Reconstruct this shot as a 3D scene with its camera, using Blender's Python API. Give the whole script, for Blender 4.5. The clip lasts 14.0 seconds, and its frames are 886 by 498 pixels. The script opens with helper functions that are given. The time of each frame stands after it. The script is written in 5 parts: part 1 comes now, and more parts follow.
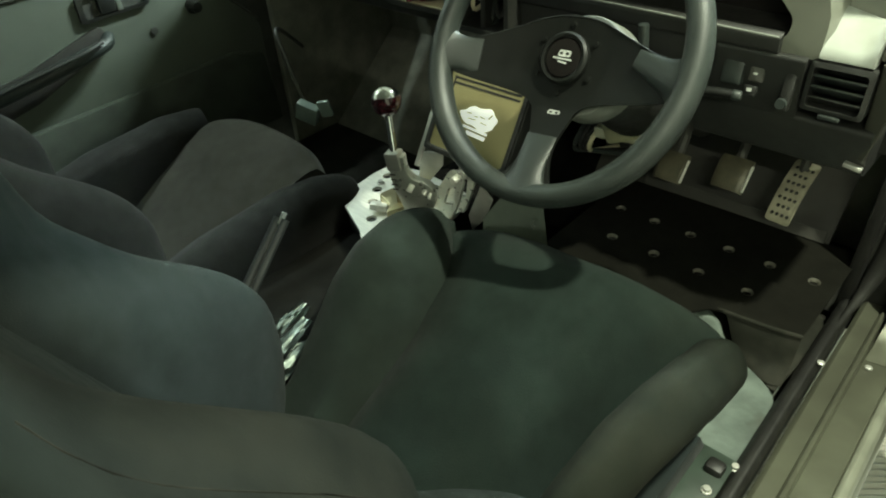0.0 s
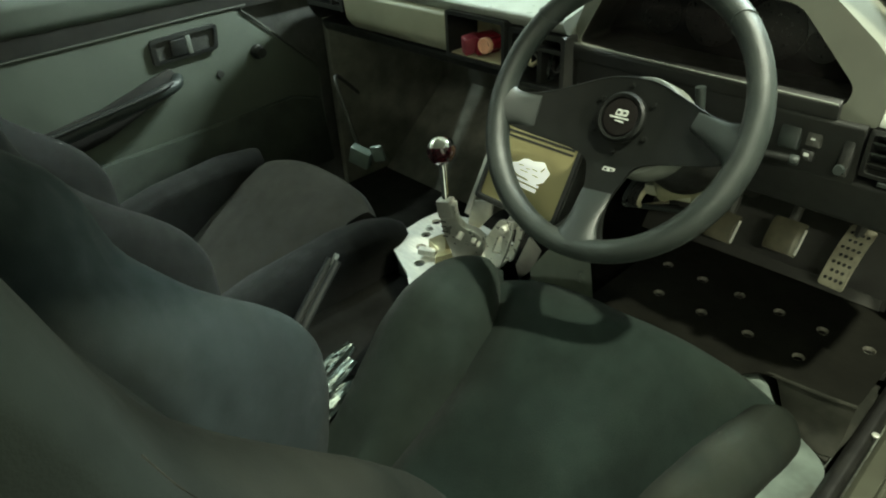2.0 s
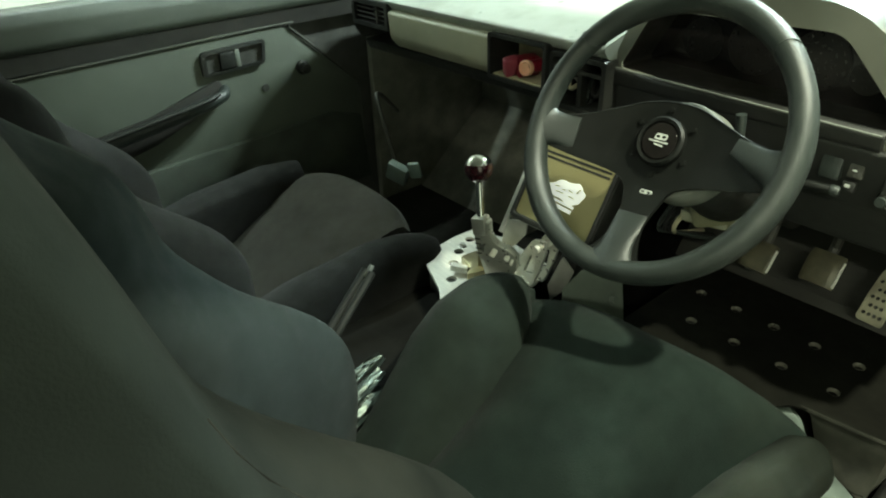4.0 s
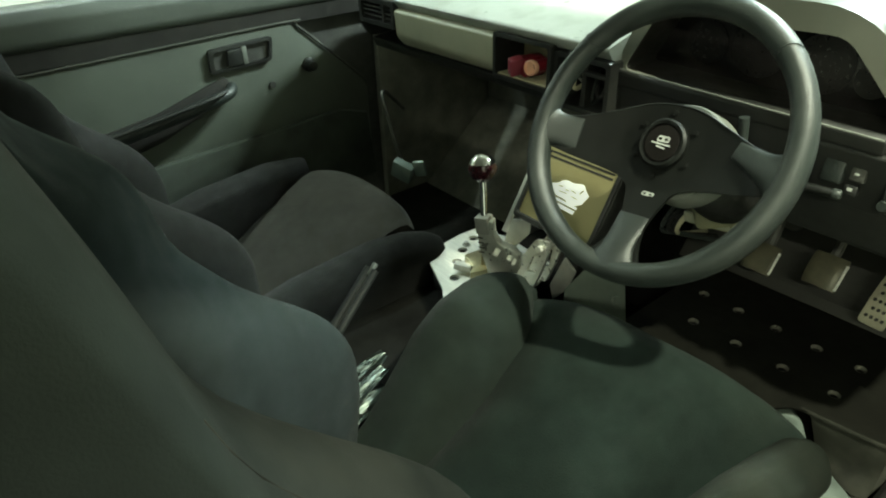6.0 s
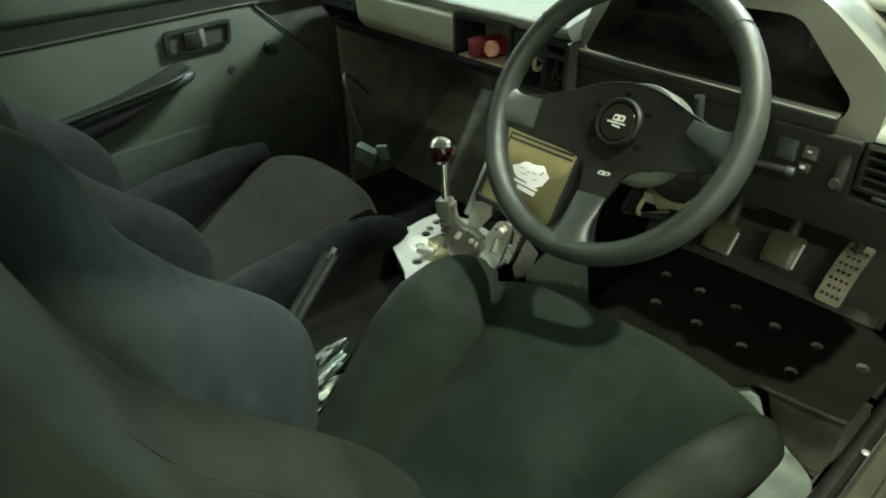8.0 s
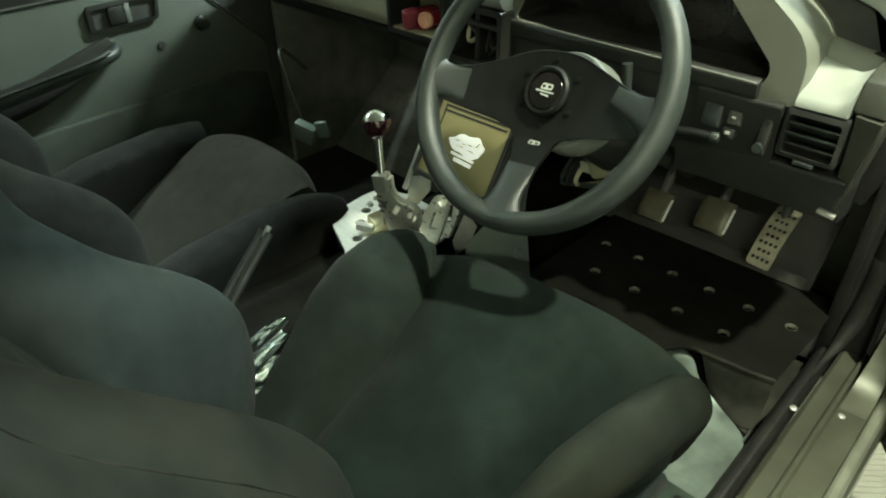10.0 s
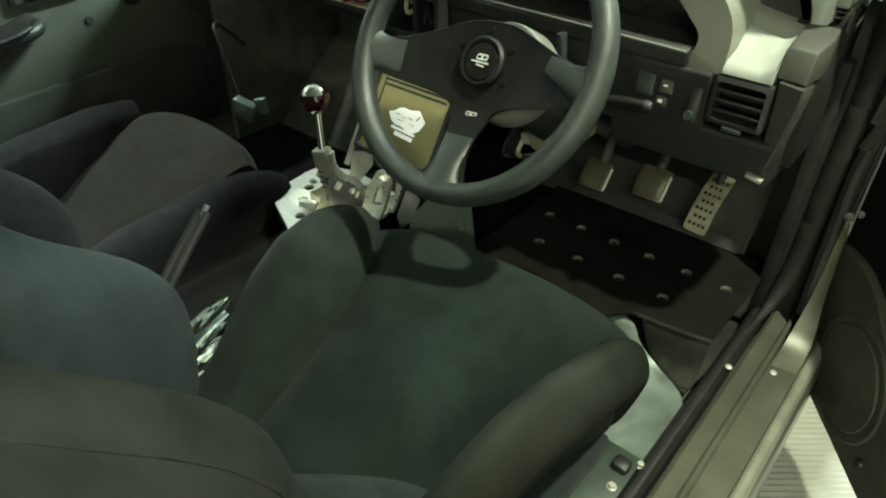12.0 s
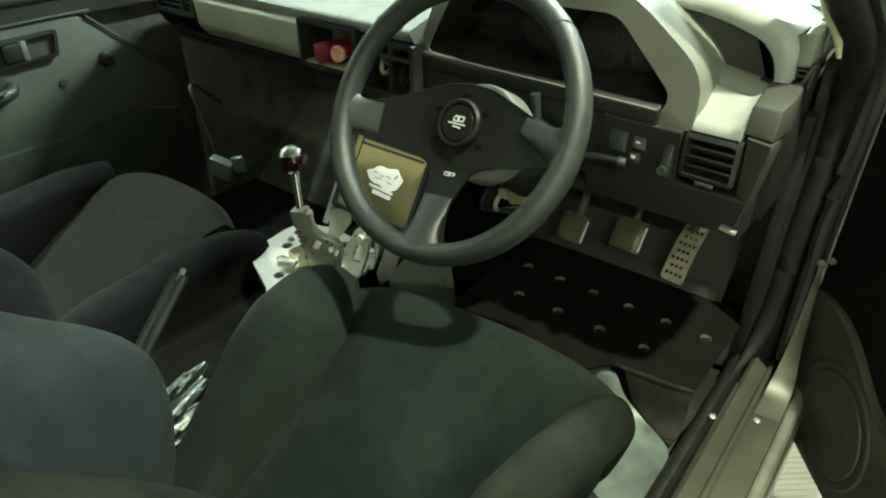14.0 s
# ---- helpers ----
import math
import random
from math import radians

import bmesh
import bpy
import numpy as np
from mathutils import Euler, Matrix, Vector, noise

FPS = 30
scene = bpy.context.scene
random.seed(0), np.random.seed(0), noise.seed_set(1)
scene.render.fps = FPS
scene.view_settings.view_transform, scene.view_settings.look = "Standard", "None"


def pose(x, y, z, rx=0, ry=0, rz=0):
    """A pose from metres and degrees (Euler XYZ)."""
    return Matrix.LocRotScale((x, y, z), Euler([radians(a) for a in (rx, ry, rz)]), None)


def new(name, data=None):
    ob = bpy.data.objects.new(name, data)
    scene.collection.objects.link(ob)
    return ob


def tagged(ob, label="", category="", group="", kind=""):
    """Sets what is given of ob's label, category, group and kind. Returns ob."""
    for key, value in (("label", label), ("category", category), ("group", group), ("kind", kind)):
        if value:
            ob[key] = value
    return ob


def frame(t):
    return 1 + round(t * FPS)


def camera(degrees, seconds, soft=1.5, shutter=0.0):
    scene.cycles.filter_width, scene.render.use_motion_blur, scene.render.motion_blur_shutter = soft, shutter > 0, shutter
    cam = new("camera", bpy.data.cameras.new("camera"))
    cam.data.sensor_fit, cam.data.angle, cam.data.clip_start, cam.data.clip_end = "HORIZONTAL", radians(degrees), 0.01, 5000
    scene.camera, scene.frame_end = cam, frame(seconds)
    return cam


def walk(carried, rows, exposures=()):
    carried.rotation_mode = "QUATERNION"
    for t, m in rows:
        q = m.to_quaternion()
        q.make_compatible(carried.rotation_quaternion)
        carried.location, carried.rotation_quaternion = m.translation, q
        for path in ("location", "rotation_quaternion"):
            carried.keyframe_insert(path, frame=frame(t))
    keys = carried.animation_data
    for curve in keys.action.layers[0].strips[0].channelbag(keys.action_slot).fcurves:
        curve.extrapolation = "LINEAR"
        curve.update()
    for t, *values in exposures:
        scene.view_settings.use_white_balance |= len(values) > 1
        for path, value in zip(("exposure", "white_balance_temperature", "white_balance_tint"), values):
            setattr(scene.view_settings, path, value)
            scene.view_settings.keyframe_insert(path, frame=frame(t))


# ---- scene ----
# ---- the camera and its walk ----
cam = camera(67.5, 14.0, soft=2.0)
PATH = [
    (0, 0.7659, -0.6491, 0.8882, 52.949, 3.296, 42.362),
    (0.5, 0.7637, -0.6522, 0.8915, 54.212, 3.185, 43.511),
    (1, 0.7611, -0.6564, 0.8929, 55.296, 3.03, 44.433),
    (1.5, 0.7579, -0.6622, 0.8971, 56.201, 2.85, 45.408),
    (2, 0.7564, -0.6676, 0.9017, 56.896, 2.71, 46.461),
    (2.5, 0.7571, -0.6719, 0.9038, 57.459, 2.597, 47.446),
    (3, 0.7591, -0.6743, 0.9049, 57.926, 2.407, 48.502),
    (3.5, 0.7602, -0.6788, 0.9029, 58.428, 2.109, 49.248),
    (4, 0.762, -0.6843, 0.8997, 58.952, 1.779, 49.915),
    (6.5, 0.7702, -0.6802, 0.9074, 58.494, 1.65, 50.731),
    (7, 0.7728, -0.6751, 0.9054, 58.111, 1.569, 50.177),
    (7.5, 0.7758, -0.6688, 0.9003, 57.804, 1.357, 49.352),
    (8, 0.7807, -0.6617, 0.8952, 57.546, 1.144, 48.537),
    (10.5, 0.8046, -0.6356, 0.883, 55.215, 0.415, 43.507),
    (11, 0.8079, -0.6347, 0.8809, 54.789, 0.144, 42.415),
    (11.5, 0.8126, -0.6335, 0.8803, 54.26, -0.107, 41.218),
    (12, 0.8172, -0.6294, 0.881, 53.73, -0.203, 40.429),
    (12.5, 0.8201, -0.6287, 0.8821, 53.781, -0.307, 39.64),
    (13, 0.8191, -0.626, 0.8853, 54.367, -0.305, 39.059),
    (13.5, 0.8144, -0.6231, 0.8906, 55.71, -0.227, 38.5),
    (14, 0.8069, -0.6237, 0.8952, 57.629, -0.128, 38.012),
]
walk(cam, [(t, pose(*p)) for t, *p in PATH], [(0, 0.0, 6500, 10), (14, 0.0, 6500, 10)])

# ---- world and lamps: a garage at night lit by unseen, added lamps ----
world = bpy.data.worlds.new("night")
scene.world = world
world.use_nodes = True
world.node_tree.nodes["Background"].inputs[0].default_value = (0.5, 0.6, 0.5, 1)
world.node_tree.nodes["Background"].inputs[1].default_value = 0.02
WARM, COOL = (0.94, 1.0, 0.76), (0.80, 1.0, 0.92)


def lamp(x, y, z, sx, sy, watts, rz, colour):
    data = bpy.data.lights.new("added_light", "AREA")
    data.shape, data.size, data.size_y, data.energy, data.color = "RECTANGLE", sx, sy, watts, colour
    ob = new("added_light", data)
    ob.matrix_world = pose(x, y, z, 0, 0, rz)
    return ob


GROUND, CEIL = -0.27, 2.75
# Fill lamps added out of view, placed and powered to suit the brightness.
LAMPS = [(0.35, 2.32, 325, 90, 1.15, 0.12, COOL), (-2.9, -0.6, 32, 90, 1.15, 0.09, COOL), (2.4, -3.2, 115, 0, 1.15, 0.09, WARM), (-1.6, 0.2, 55, 90, 1.15, 0.09, COOL)]
for lx, ly, watts, turn, sx, sy, tint in LAMPS:
    lamp(lx, ly, CEIL - 0.12, sx, sy, watts, turn, tint)
# Added key lamp; only its direction follows from the wheel's shadow.
KEY_LAMP = Vector((1.16, 0.11, 2.10))
lamp(*KEY_LAMP, 0.07, 0.06, 76, 0, WARM)


# ---- materials ----
def material(name, colour, rough=0.6, metal=0.0, vary=0.25, scale=30.0, bump=0.0, bump_scale=400.0, stain=0.0, stain_colour=(0.1, 0.1, 0.08), stain_scale=6.0, coat=0.0, sheen=0.0, each=0.0, stretch=(1, 1, 1), spec=0.5, wave=0.0, wave_scale=9.0):
    m = bpy.data.materials.new(name)
    m.use_nodes = True
    nt = m.node_tree
    n, l = nt.nodes, nt.links
    b = n["Principled BSDF"]
    tc = n.new("ShaderNodeTexCoord")
    mp = n.new("ShaderNodeMapping")
    mp.inputs["Scale"].default_value = stretch
    l.new(tc.outputs["Object"], mp.inputs[0])

    def tex(s, detail=4.0):
        t = n.new("ShaderNodeTexNoise")
        t.inputs["Scale"].default_value, t.inputs["Detail"].default_value = s, detail
        l.new(mp.outputs[0], t.inputs["Vector"])
        return t

    def ramp(src, lo, hi, a, z):
        r = n.new("ShaderNodeMapRange")
        r.inputs[1].default_value, r.inputs[2].default_value, r.inputs[3].default_value, r.inputs[4].default_value = lo, hi, a, z
        l.new(src, r.inputs[0])
        return r.outputs[0]

    big = tex(scale)
    mul = n.new("ShaderNodeMix")
    mul.data_type, mul.blend_type = "RGBA", "MULTIPLY"
    mul.inputs[0].default_value = 1.0
    mul.inputs[6].default_value = (*colour, 1)
    grey = n.new("ShaderNodeCombineColor")
    f = ramp(big.outputs[0], 0.3, 0.7, 1 - vary, 1 + vary)
    for k in range(3):
        l.new(f, grey.inputs[k])
    l.new(grey.outputs[0], mul.inputs[7])
    out = mul.outputs[2]
    if stain:
        st = tex(stain_scale, 6.0)
        mix = n.new("ShaderNodeMix")
        mix.data_type = "RGBA"
        l.new(ramp(st.outputs[0], 0.48, 0.68, 0.0, stain), mix.inputs[0])
        l.new(out, mix.inputs[6])
        mix.inputs[7].default_value = (*stain_colour, 1)
        out = mix.outputs[2]
    if each:
        oi = n.new("ShaderNodeObjectInfo")
        hs = n.new("ShaderNodeHueSaturation")
        l.new(ramp(oi.outputs["Random"], 0, 1, 1 - each, 1 + each), hs.inputs["Value"])
        l.new(out, hs.inputs["Color"])
        out = hs.outputs[0]
    l.new(out, b.inputs["Base Color"])
    rn = tex(scale * 3.1)
    l.new(ramp(rn.outputs[0], 0.3, 0.7, max(0.02, rough * 0.85), min(1, rough * 1.15)), b.inputs["Roughness"])
    b.inputs["Metallic"].default_value = metal
    b.inputs["Specular IOR Level"].default_value = spec
    b.inputs["Coat Weight"].default_value = coat
    if sheen:
        b.inputs["Sheen Weight"].default_value = sheen
        b.inputs["Sheen Roughness"].default_value = 0.5
    if bump:
        bp = n.new("ShaderNodeBump")
        bp.inputs["Strength"].default_value, bp.inputs["Distance"].default_value = bump, 0.002
        l.new(tex(bump_scale, 2.0).outputs[0], bp.inputs["Height"])
        if wave:
            wv = n.new("ShaderNodeBump")
            wv.inputs["Strength"].default_value, wv.inputs["Distance"].default_value = wave, 0.02
            l.new(tex(wave_scale, 1.0).outputs[0], wv.inputs["Height"])
            l.new(wv.outputs[0], bp.inputs["Normal"])
        l.new(bp.outputs[0], b.inputs["Normal"])
    return m


def glow(name, colour, strength):
    m = bpy.data.materials.new(name)
    m.use_nodes = True
    b = m.node_tree.nodes["Principled BSDF"]
    b.inputs["Base Color"].default_value = (*colour, 1)
    b.inputs["Emission Color"].default_value = (*colour, 1)
    b.inputs["Emission Strength"].default_value = strength
    return m


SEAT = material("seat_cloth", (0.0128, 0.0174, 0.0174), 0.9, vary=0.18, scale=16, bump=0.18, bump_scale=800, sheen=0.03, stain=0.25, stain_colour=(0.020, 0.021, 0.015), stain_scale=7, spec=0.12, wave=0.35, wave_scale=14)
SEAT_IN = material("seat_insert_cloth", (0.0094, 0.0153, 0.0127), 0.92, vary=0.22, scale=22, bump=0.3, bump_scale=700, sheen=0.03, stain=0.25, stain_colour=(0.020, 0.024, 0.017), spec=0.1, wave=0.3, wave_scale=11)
SEAT_P = material("passenger_insert_cloth", (0.0285, 0.0264, 0.0208), 0.92, vary=0.2, scale=14, bump=0.4, bump_scale=700, sheen=0.05, spec=0.2)
SEAT_PB = material("passenger_bolster_cloth", (0.0050, 0.0049, 0.0042), 0.95, vary=0.25, scale=12, bump=0.35, bump_scale=800, sheen=0.03, spec=0.2)
SIDE = material("tunnel_side_paint", (0.125, 0.150, 0.128), 0.55, vary=0.15, scale=12, stain=0.35, stain_colour=(0.04, 0.045, 0.04), stain_scale=8)
PANELB = material("dark_door_board", (0.046, 0.045, 0.034), 0.55, vary=0.25, scale=12, stain=0.4, stain_colour=(0.022, 0.021, 0.016), stain_scale=7)
BRASS = material("dull_brass_metal", (0.42, 0.38, 0.24), 0.35, 1.0, vary=0.15, scale=25, bump=0.2, bump_scale=200)
BOSS = material("grey_boss", (0.16, 0.17, 0.15), 0.5, vary=0.15, scale=20)
WORN = material("worn_dark_metal", (0.016, 0.018, 0.0165), 0.55, 0.2, vary=0.2, scale=30)
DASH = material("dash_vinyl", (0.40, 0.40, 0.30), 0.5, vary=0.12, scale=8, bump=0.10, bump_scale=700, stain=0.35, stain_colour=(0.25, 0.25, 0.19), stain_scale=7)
# Dash top vinyl darkened: weaker light on the binnacle face put into colour.
DASH_DIM = material("dimmed_dash_vinyl", (0.165, 0.170, 0.140), 0.4, vary=0.2, scale=8, bump=0.10, bump_scale=700, stain=0.5, stain_colour=(0.15, 0.15, 0.12), stain_scale=12)
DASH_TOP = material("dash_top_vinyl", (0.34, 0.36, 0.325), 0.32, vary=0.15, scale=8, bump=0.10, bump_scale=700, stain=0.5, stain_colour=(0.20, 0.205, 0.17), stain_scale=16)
BLACK = material("black_plastic", (0.0145, 0.0152, 0.0138), 0.5, vary=0.3, scale=25, bump=0.2, bump_scale=500, stain=0.3, stain_colour=(0.026, 0.026, 0.021), stain_scale=12)
DARK = material("dark_trim", (0.050, 0.050, 0.044), 0.75, vary=0.3, scale=20, bump=0.3, bump_scale=300)
# Paler carpet copy: fill light missing on the floor pan, put into colour.
FLOORC = material("paled_floor_carpet", (0.022, 0.0215, 0.018), 0.95, vary=0.3, scale=16, bump=0.3, bump_scale=400, spec=0.1)
CARPET = material("black_carpet", (0.0060, 0.0060, 0.0052), 0.95, vary=0.3, scale=20, bump=0.3, bump_scale=500, spec=0.05)
LEATHER = material("wheel_leather", (0.0215, 0.0272, 0.0248), 0.42, vary=0.15, scale=20, bump=0.25, bump_scale=900, stain=0.2, stain_colour=(0.08, 0.085, 0.08), stain_scale=15)
SPOKE = material("spoke_black_satin", (0.0058, 0.0066, 0.0058), 0.48, vary=0.2, scale=15, stain=0.2, stain_colour=(0.012, 0.012, 0.010), stain_scale=20, spec=0.22)
DOORV = material("door_vinyl", (0.075, 0.086, 0.068), 0.55, vary=0.12, scale=6, bump=0.25, bump_scale=600, wave=0.2, wave_scale=6, stain=0.5, stain_colour=(0.060, 0.068, 0.054), stain_scale=5)
ALU = material("machined_aluminium", (0.86, 0.85, 0.78), 0.36, 0.35, vary=0.1, scale=30, bump=0.15, bump_scale=250, stretch=(1, 8, 1))
ALU_D = material("dull_aluminium", (0.46, 0.46, 0.42), 0.42, 0.6, vary=0.15, scale=25, bump=0.2, bump_scale=200)
CHROME = material("chrome", (0.75, 0.75, 0.74), 0.08, 1.0, vary=0.03, scale=40)
PEDAL = material("pedal_steel", (0.45, 0.42, 0.31), 0.4, 0.5, vary=0.2, scale=40, stain=0.4, stain_colour=(0.12, 0.11, 0.08), stain_scale=30)
PAINT = material("sill_paint", (0.100, 0.104, 0.075), 0.34, 0.3, vary=0.2, scale=12, stain=0.6, stain_colour=(0.065, 0.065, 0.048), stain_scale=9, coat=0.3)
RUBBER = material("black_rubber", (0.0095, 0.0095, 0.0085), 0.5, vary=0.3, scale=30, stain=0.3, stain_colour=(0.022, 0.022, 0.018), stain_scale=25)
BARE = material("bare_floor_metal", (0.135, 0.165, 0.145), 0.5, 0.6, vary=0.4, scale=14, stain=0.75, stain_colour=(0.062, 0.062, 0.048), stain_scale=15, bump=0.3, bump_scale=60)
PLATEB = material("black_painted_plate", (0.0064, 0.0063, 0.0048), 0.7, 0.0, vary=0.3, scale=18, stain=0.4, stain_colour=(0.0075, 0.0072, 0.0055), stain_scale=10, bump=0.1, bump_scale=150, spec=0.06)
TOE = material("toe_board_paint", (0.018, 0.017, 0.0125), 0.6, vary=0.25, scale=14, stain=0.5, stain_colour=(0.018, 0.017, 0.013), stain_scale=9)
GOLD = material("gold_anodised", (0.32, 0.28, 0.135), 0.42, 0.45, vary=0.08, scale=10)
PRINT = material("silver_print", (0.42, 0.44, 0.41), 0.4, vary=0.25, scale=300)
# White print; emission is added only to raise its brightness.
GLOW_MARK = material("glowing_white_print", (0.85, 0.86, 0.80), 0.5, vary=0.03)
GLOW_MARK.node_tree.nodes["Principled BSDF"].inputs["Emission Color"].default_value = (0.95, 1.0, 0.86, 1)
GLOW_MARK.node_tree.nodes["Principled BSDF"].inputs["Emission Strength"].default_value = 0.4
GLASSY = material("dark_lens", (0.012, 0.0105, 0.0100), 0.18, vary=0.2, scale=10)
RED = material("red_plastic", (0.20, 0.010, 0.022), 0.3, vary=0.1)
PINK = material("faded_pink_plastic", (0.24, 0.040, 0.062), 0.35, vary=0.1)
ORANGE = material("orange_plastic", (0.80, 0.43, 0.28), 0.4, vary=0.1)
MAROON = material("maroon_lacquer", (0.034, 0.005, 0.008), 0.15, vary=0.1, coat=0.8)
CREAM = material("cream_plastic", (0.60, 0.56, 0.38), 0.55, vary=0.15, scale=20, stain=0.3, stain_colour=(0.2, 0.18, 0.12))
CLEAR = material("translucent_plastic", (0.20, 0.25, 0.23), 0.2, vary=0.1)
CONCRETE = material("ribbed_floor", (0.32, 0.305, 0.26), 0.7, vary=0.12, scale=10, stain=0.3, stain_colour=(0.21, 0.21, 0.19), stain_scale=4, bump=0.2, bump_scale=200)
WALLM = material("garage_paint", (0.74, 0.76, 0.70), 0.8, vary=0.06, scale=3, bump=0.1, bump_scale=100)
BODY = material("body_paint", (0.10, 0.11, 0.085), 0.3, 0.4, vary=0.08, scale=8, coat=0.4)
LINER = material("headliner", (0.40, 0.40, 0.34), 0.9, vary=0.1, scale=40)
FAINT = material("faded_dial_print", (0.0135, 0.0115, 0.0108), 0.3, vary=0.3, scale=60)
TUBE = glow("tube_glow", (0.95, 1.0, 0.88), 6.0)

# Darker seat cloth copy: the outer cushion bolster's shade put into the colour.
SEAT_W = material("shaded_worn_cloth", (0.0086, 0.0104, 0.0078), 0.9, vary=0.25, scale=8, bump=0.05, bump_scale=1100, sheen=0.005, stain=0.6, stain_colour=(0.0130, 0.0138, 0.0098), stain_scale=9, spec=0.03, wave=0.45, wave_scale=12)
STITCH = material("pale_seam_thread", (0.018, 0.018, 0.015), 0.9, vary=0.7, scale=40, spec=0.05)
# Paler insert cloth copy: stronger light on the inner cushion bolster, as colour.
SEAT_L = material("lit_seat_cloth", (0.0136, 0.0190, 0.0160), 0.92, vary=0.2, scale=20, bump=0.25, bump_scale=700, sheen=0.03, stain=0.25, stain_colour=(0.021, 0.025, 0.018), spec=0.1, wave=0.3, wave_scale=11)
# Darker seat cloth copy: shade on near bolster and driver backrest, as colour.
SEAT_WB = material("shaded_rubbed_cloth", (0.0080, 0.0101, 0.0090), 0.9, vary=0.30, scale=16, bump=0.1, bump_scale=700, sheen=0.01, stain=0.4, stain_colour=(0.0085, 0.0110, 0.0085), stain_scale=5, spec=0.05, wave=0.45, wave_scale=12)


def rubbed_lit(m, centre, near, far, colour, amount):
    """Cloth rubbed brown by getting in and out, in uneven patches round one spot, with its lit crest as colour."""
    n, l = m.node_tree.nodes, m.node_tree.links
    b = n["Principled BSDF"]
    old = b.inputs["Base Color"].links[0].from_socket
    geo, dist, noise = n.new("ShaderNodeNewGeometry"), n.new("ShaderNodeVectorMath"), n.new("ShaderNodeTexNoise")
    dist.operation = "DISTANCE"
    dist.inputs[1].default_value = centre
    noise.inputs["Scale"].default_value, noise.inputs["Detail"].default_value = 16.0, 6.0
    l.new(geo.outputs["Position"], dist.inputs[0])
    l.new(geo.outputs["Position"], noise.inputs["Vector"])
    fall, patch, both, mix = n.new("ShaderNodeMapRange"), n.new("ShaderNodeMapRange"), n.new("ShaderNodeMath"), n.new("ShaderNodeMix")
    fall.interpolation_type = "SMOOTHSTEP"
    for r, vals in ((fall, (near, far, amount, 0.0)), (patch, (0.35, 0.65, 0.25, 1.0))):
        for k, v in enumerate(vals):
            r.inputs[k + 1].default_value = v
    l.new(dist.outputs["Value"], fall.inputs[0])
    l.new(noise.outputs[0], patch.inputs[0])
    both.operation = "MULTIPLY"
    l.new(fall.outputs[0], both.inputs[0])
    l.new(patch.outputs[0], both.inputs[1])
    mix.data_type = "RGBA"
    l.new(both.outputs[0], mix.inputs[0])
    l.new(old, mix.inputs[6])
    mix.inputs[7].default_value = (*colour, 1)
    l.new(mix.outputs[2], b.inputs["Base Color"])


rubbed_lit(SEAT_WB, (0.600, -0.570, 0.635), 0.04, 0.15, (0.0165, 0.0168, 0.0136), 0.9)
rubbed_lit(SEAT_W, (0.63, -0.24, 0.39), 0.03, 0.16, (0.0180, 0.0186, 0.0140), 0.5)
# Footwell trim paled to stand in for fill light that does not reach it.
FELT = material("paled_footwell_felt", (0.20, 0.20, 0.168), 0.95, vary=0.25, scale=20, bump=0.4, bump_scale=300, spec=0.1)
PILLAR = material("pillar_black", (0.0115, 0.0115, 0.010), 0.7, vary=0.3, scale=20, bump=0.2, bump_scale=250, spec=0.25)
FOIL = material("crumpled_foil", (0.062, 0.074, 0.066), 0.36, 1.0, vary=0.2, scale=30)
# Dash vinyl with the right end's weaker light put into its colour.
ENDV = material("dimmed_end_vinyl", (0.038, 0.039, 0.030), 0.6, vary=0.15, scale=14, bump=0.12, bump_scale=500, stain=0.3, stain_colour=(0.05, 0.048, 0.035), stain_scale=12)
KNEE = material("olive_sheet", (0.22, 0.215, 0.13), 0.5, 0.2, vary=0.25, scale=25, stain=0.4, stain_colour=(0.05, 0.048, 0.03), stain_scale=18)
POCKET = material("dusty_pocket_lining", (0.022, 0.022, 0.019), 0.6, vary=0.3, scale=16, bump=0.15, bump_scale=300, stain=0.5, stain_colour=(0.045, 0.045, 0.04), stain_scale=10)
PADB = material("worn_brown_pad", (0.085, 0.078, 0.050), 0.45, 0.3, vary=0.3, scale=40, bump=0.1, bump_scale=300, stain=0.4, stain_colour=(0.03, 0.027, 0.018), stain_scale=25)
MAT = material("worn_rubber_mat", (0.0135, 0.0140, 0.0105), 0.75, vary=0.3, scale=18, bump=0.12, bump_scale=200, stain=0.6, stain_colour=(0.036, 0.035, 0.027), stain_scale=16, spec=0.15)
RIMB = material("worn_hole_edge", (0.26, 0.25, 0.21), 0.3, 0.7, vary=0.4, scale=60)

STEEL = material("bright_machined_steel", (0.70, 0.70, 0.64), 0.30, 0.7, vary=0.12, scale=30, bump=0.12, bump_scale=220)
LOWV = material("lower_door_trim", (0.050, 0.057, 0.047), 0.9, vary=0.25, scale=12, bump=0.3, bump_scale=500, spec=0.15, stain=0.4, stain_colour=(0.085, 0.096, 0.076), stain_scale=6)
LEDGE = material("window_ledge_vinyl", (0.060, 0.068, 0.056), 0.5, vary=0.2, scale=7, bump=0.2, bump_scale=600, stain=0.5, stain_colour=(0.085, 0.095, 0.078), stain_scale=4)
ROOT = material("spoke_leather", (0.017, 0.0215, 0.0195), 0.42, vary=0.15, scale=20, bump=0.25, bump_scale=900)
GREEN = material("bracket_green_paint", (0.026, 0.040, 0.030), 0.4, vary=0.25, scale=30, stain=0.4, stain_colour=(0.012, 0.016, 0.012), stain_scale=20)
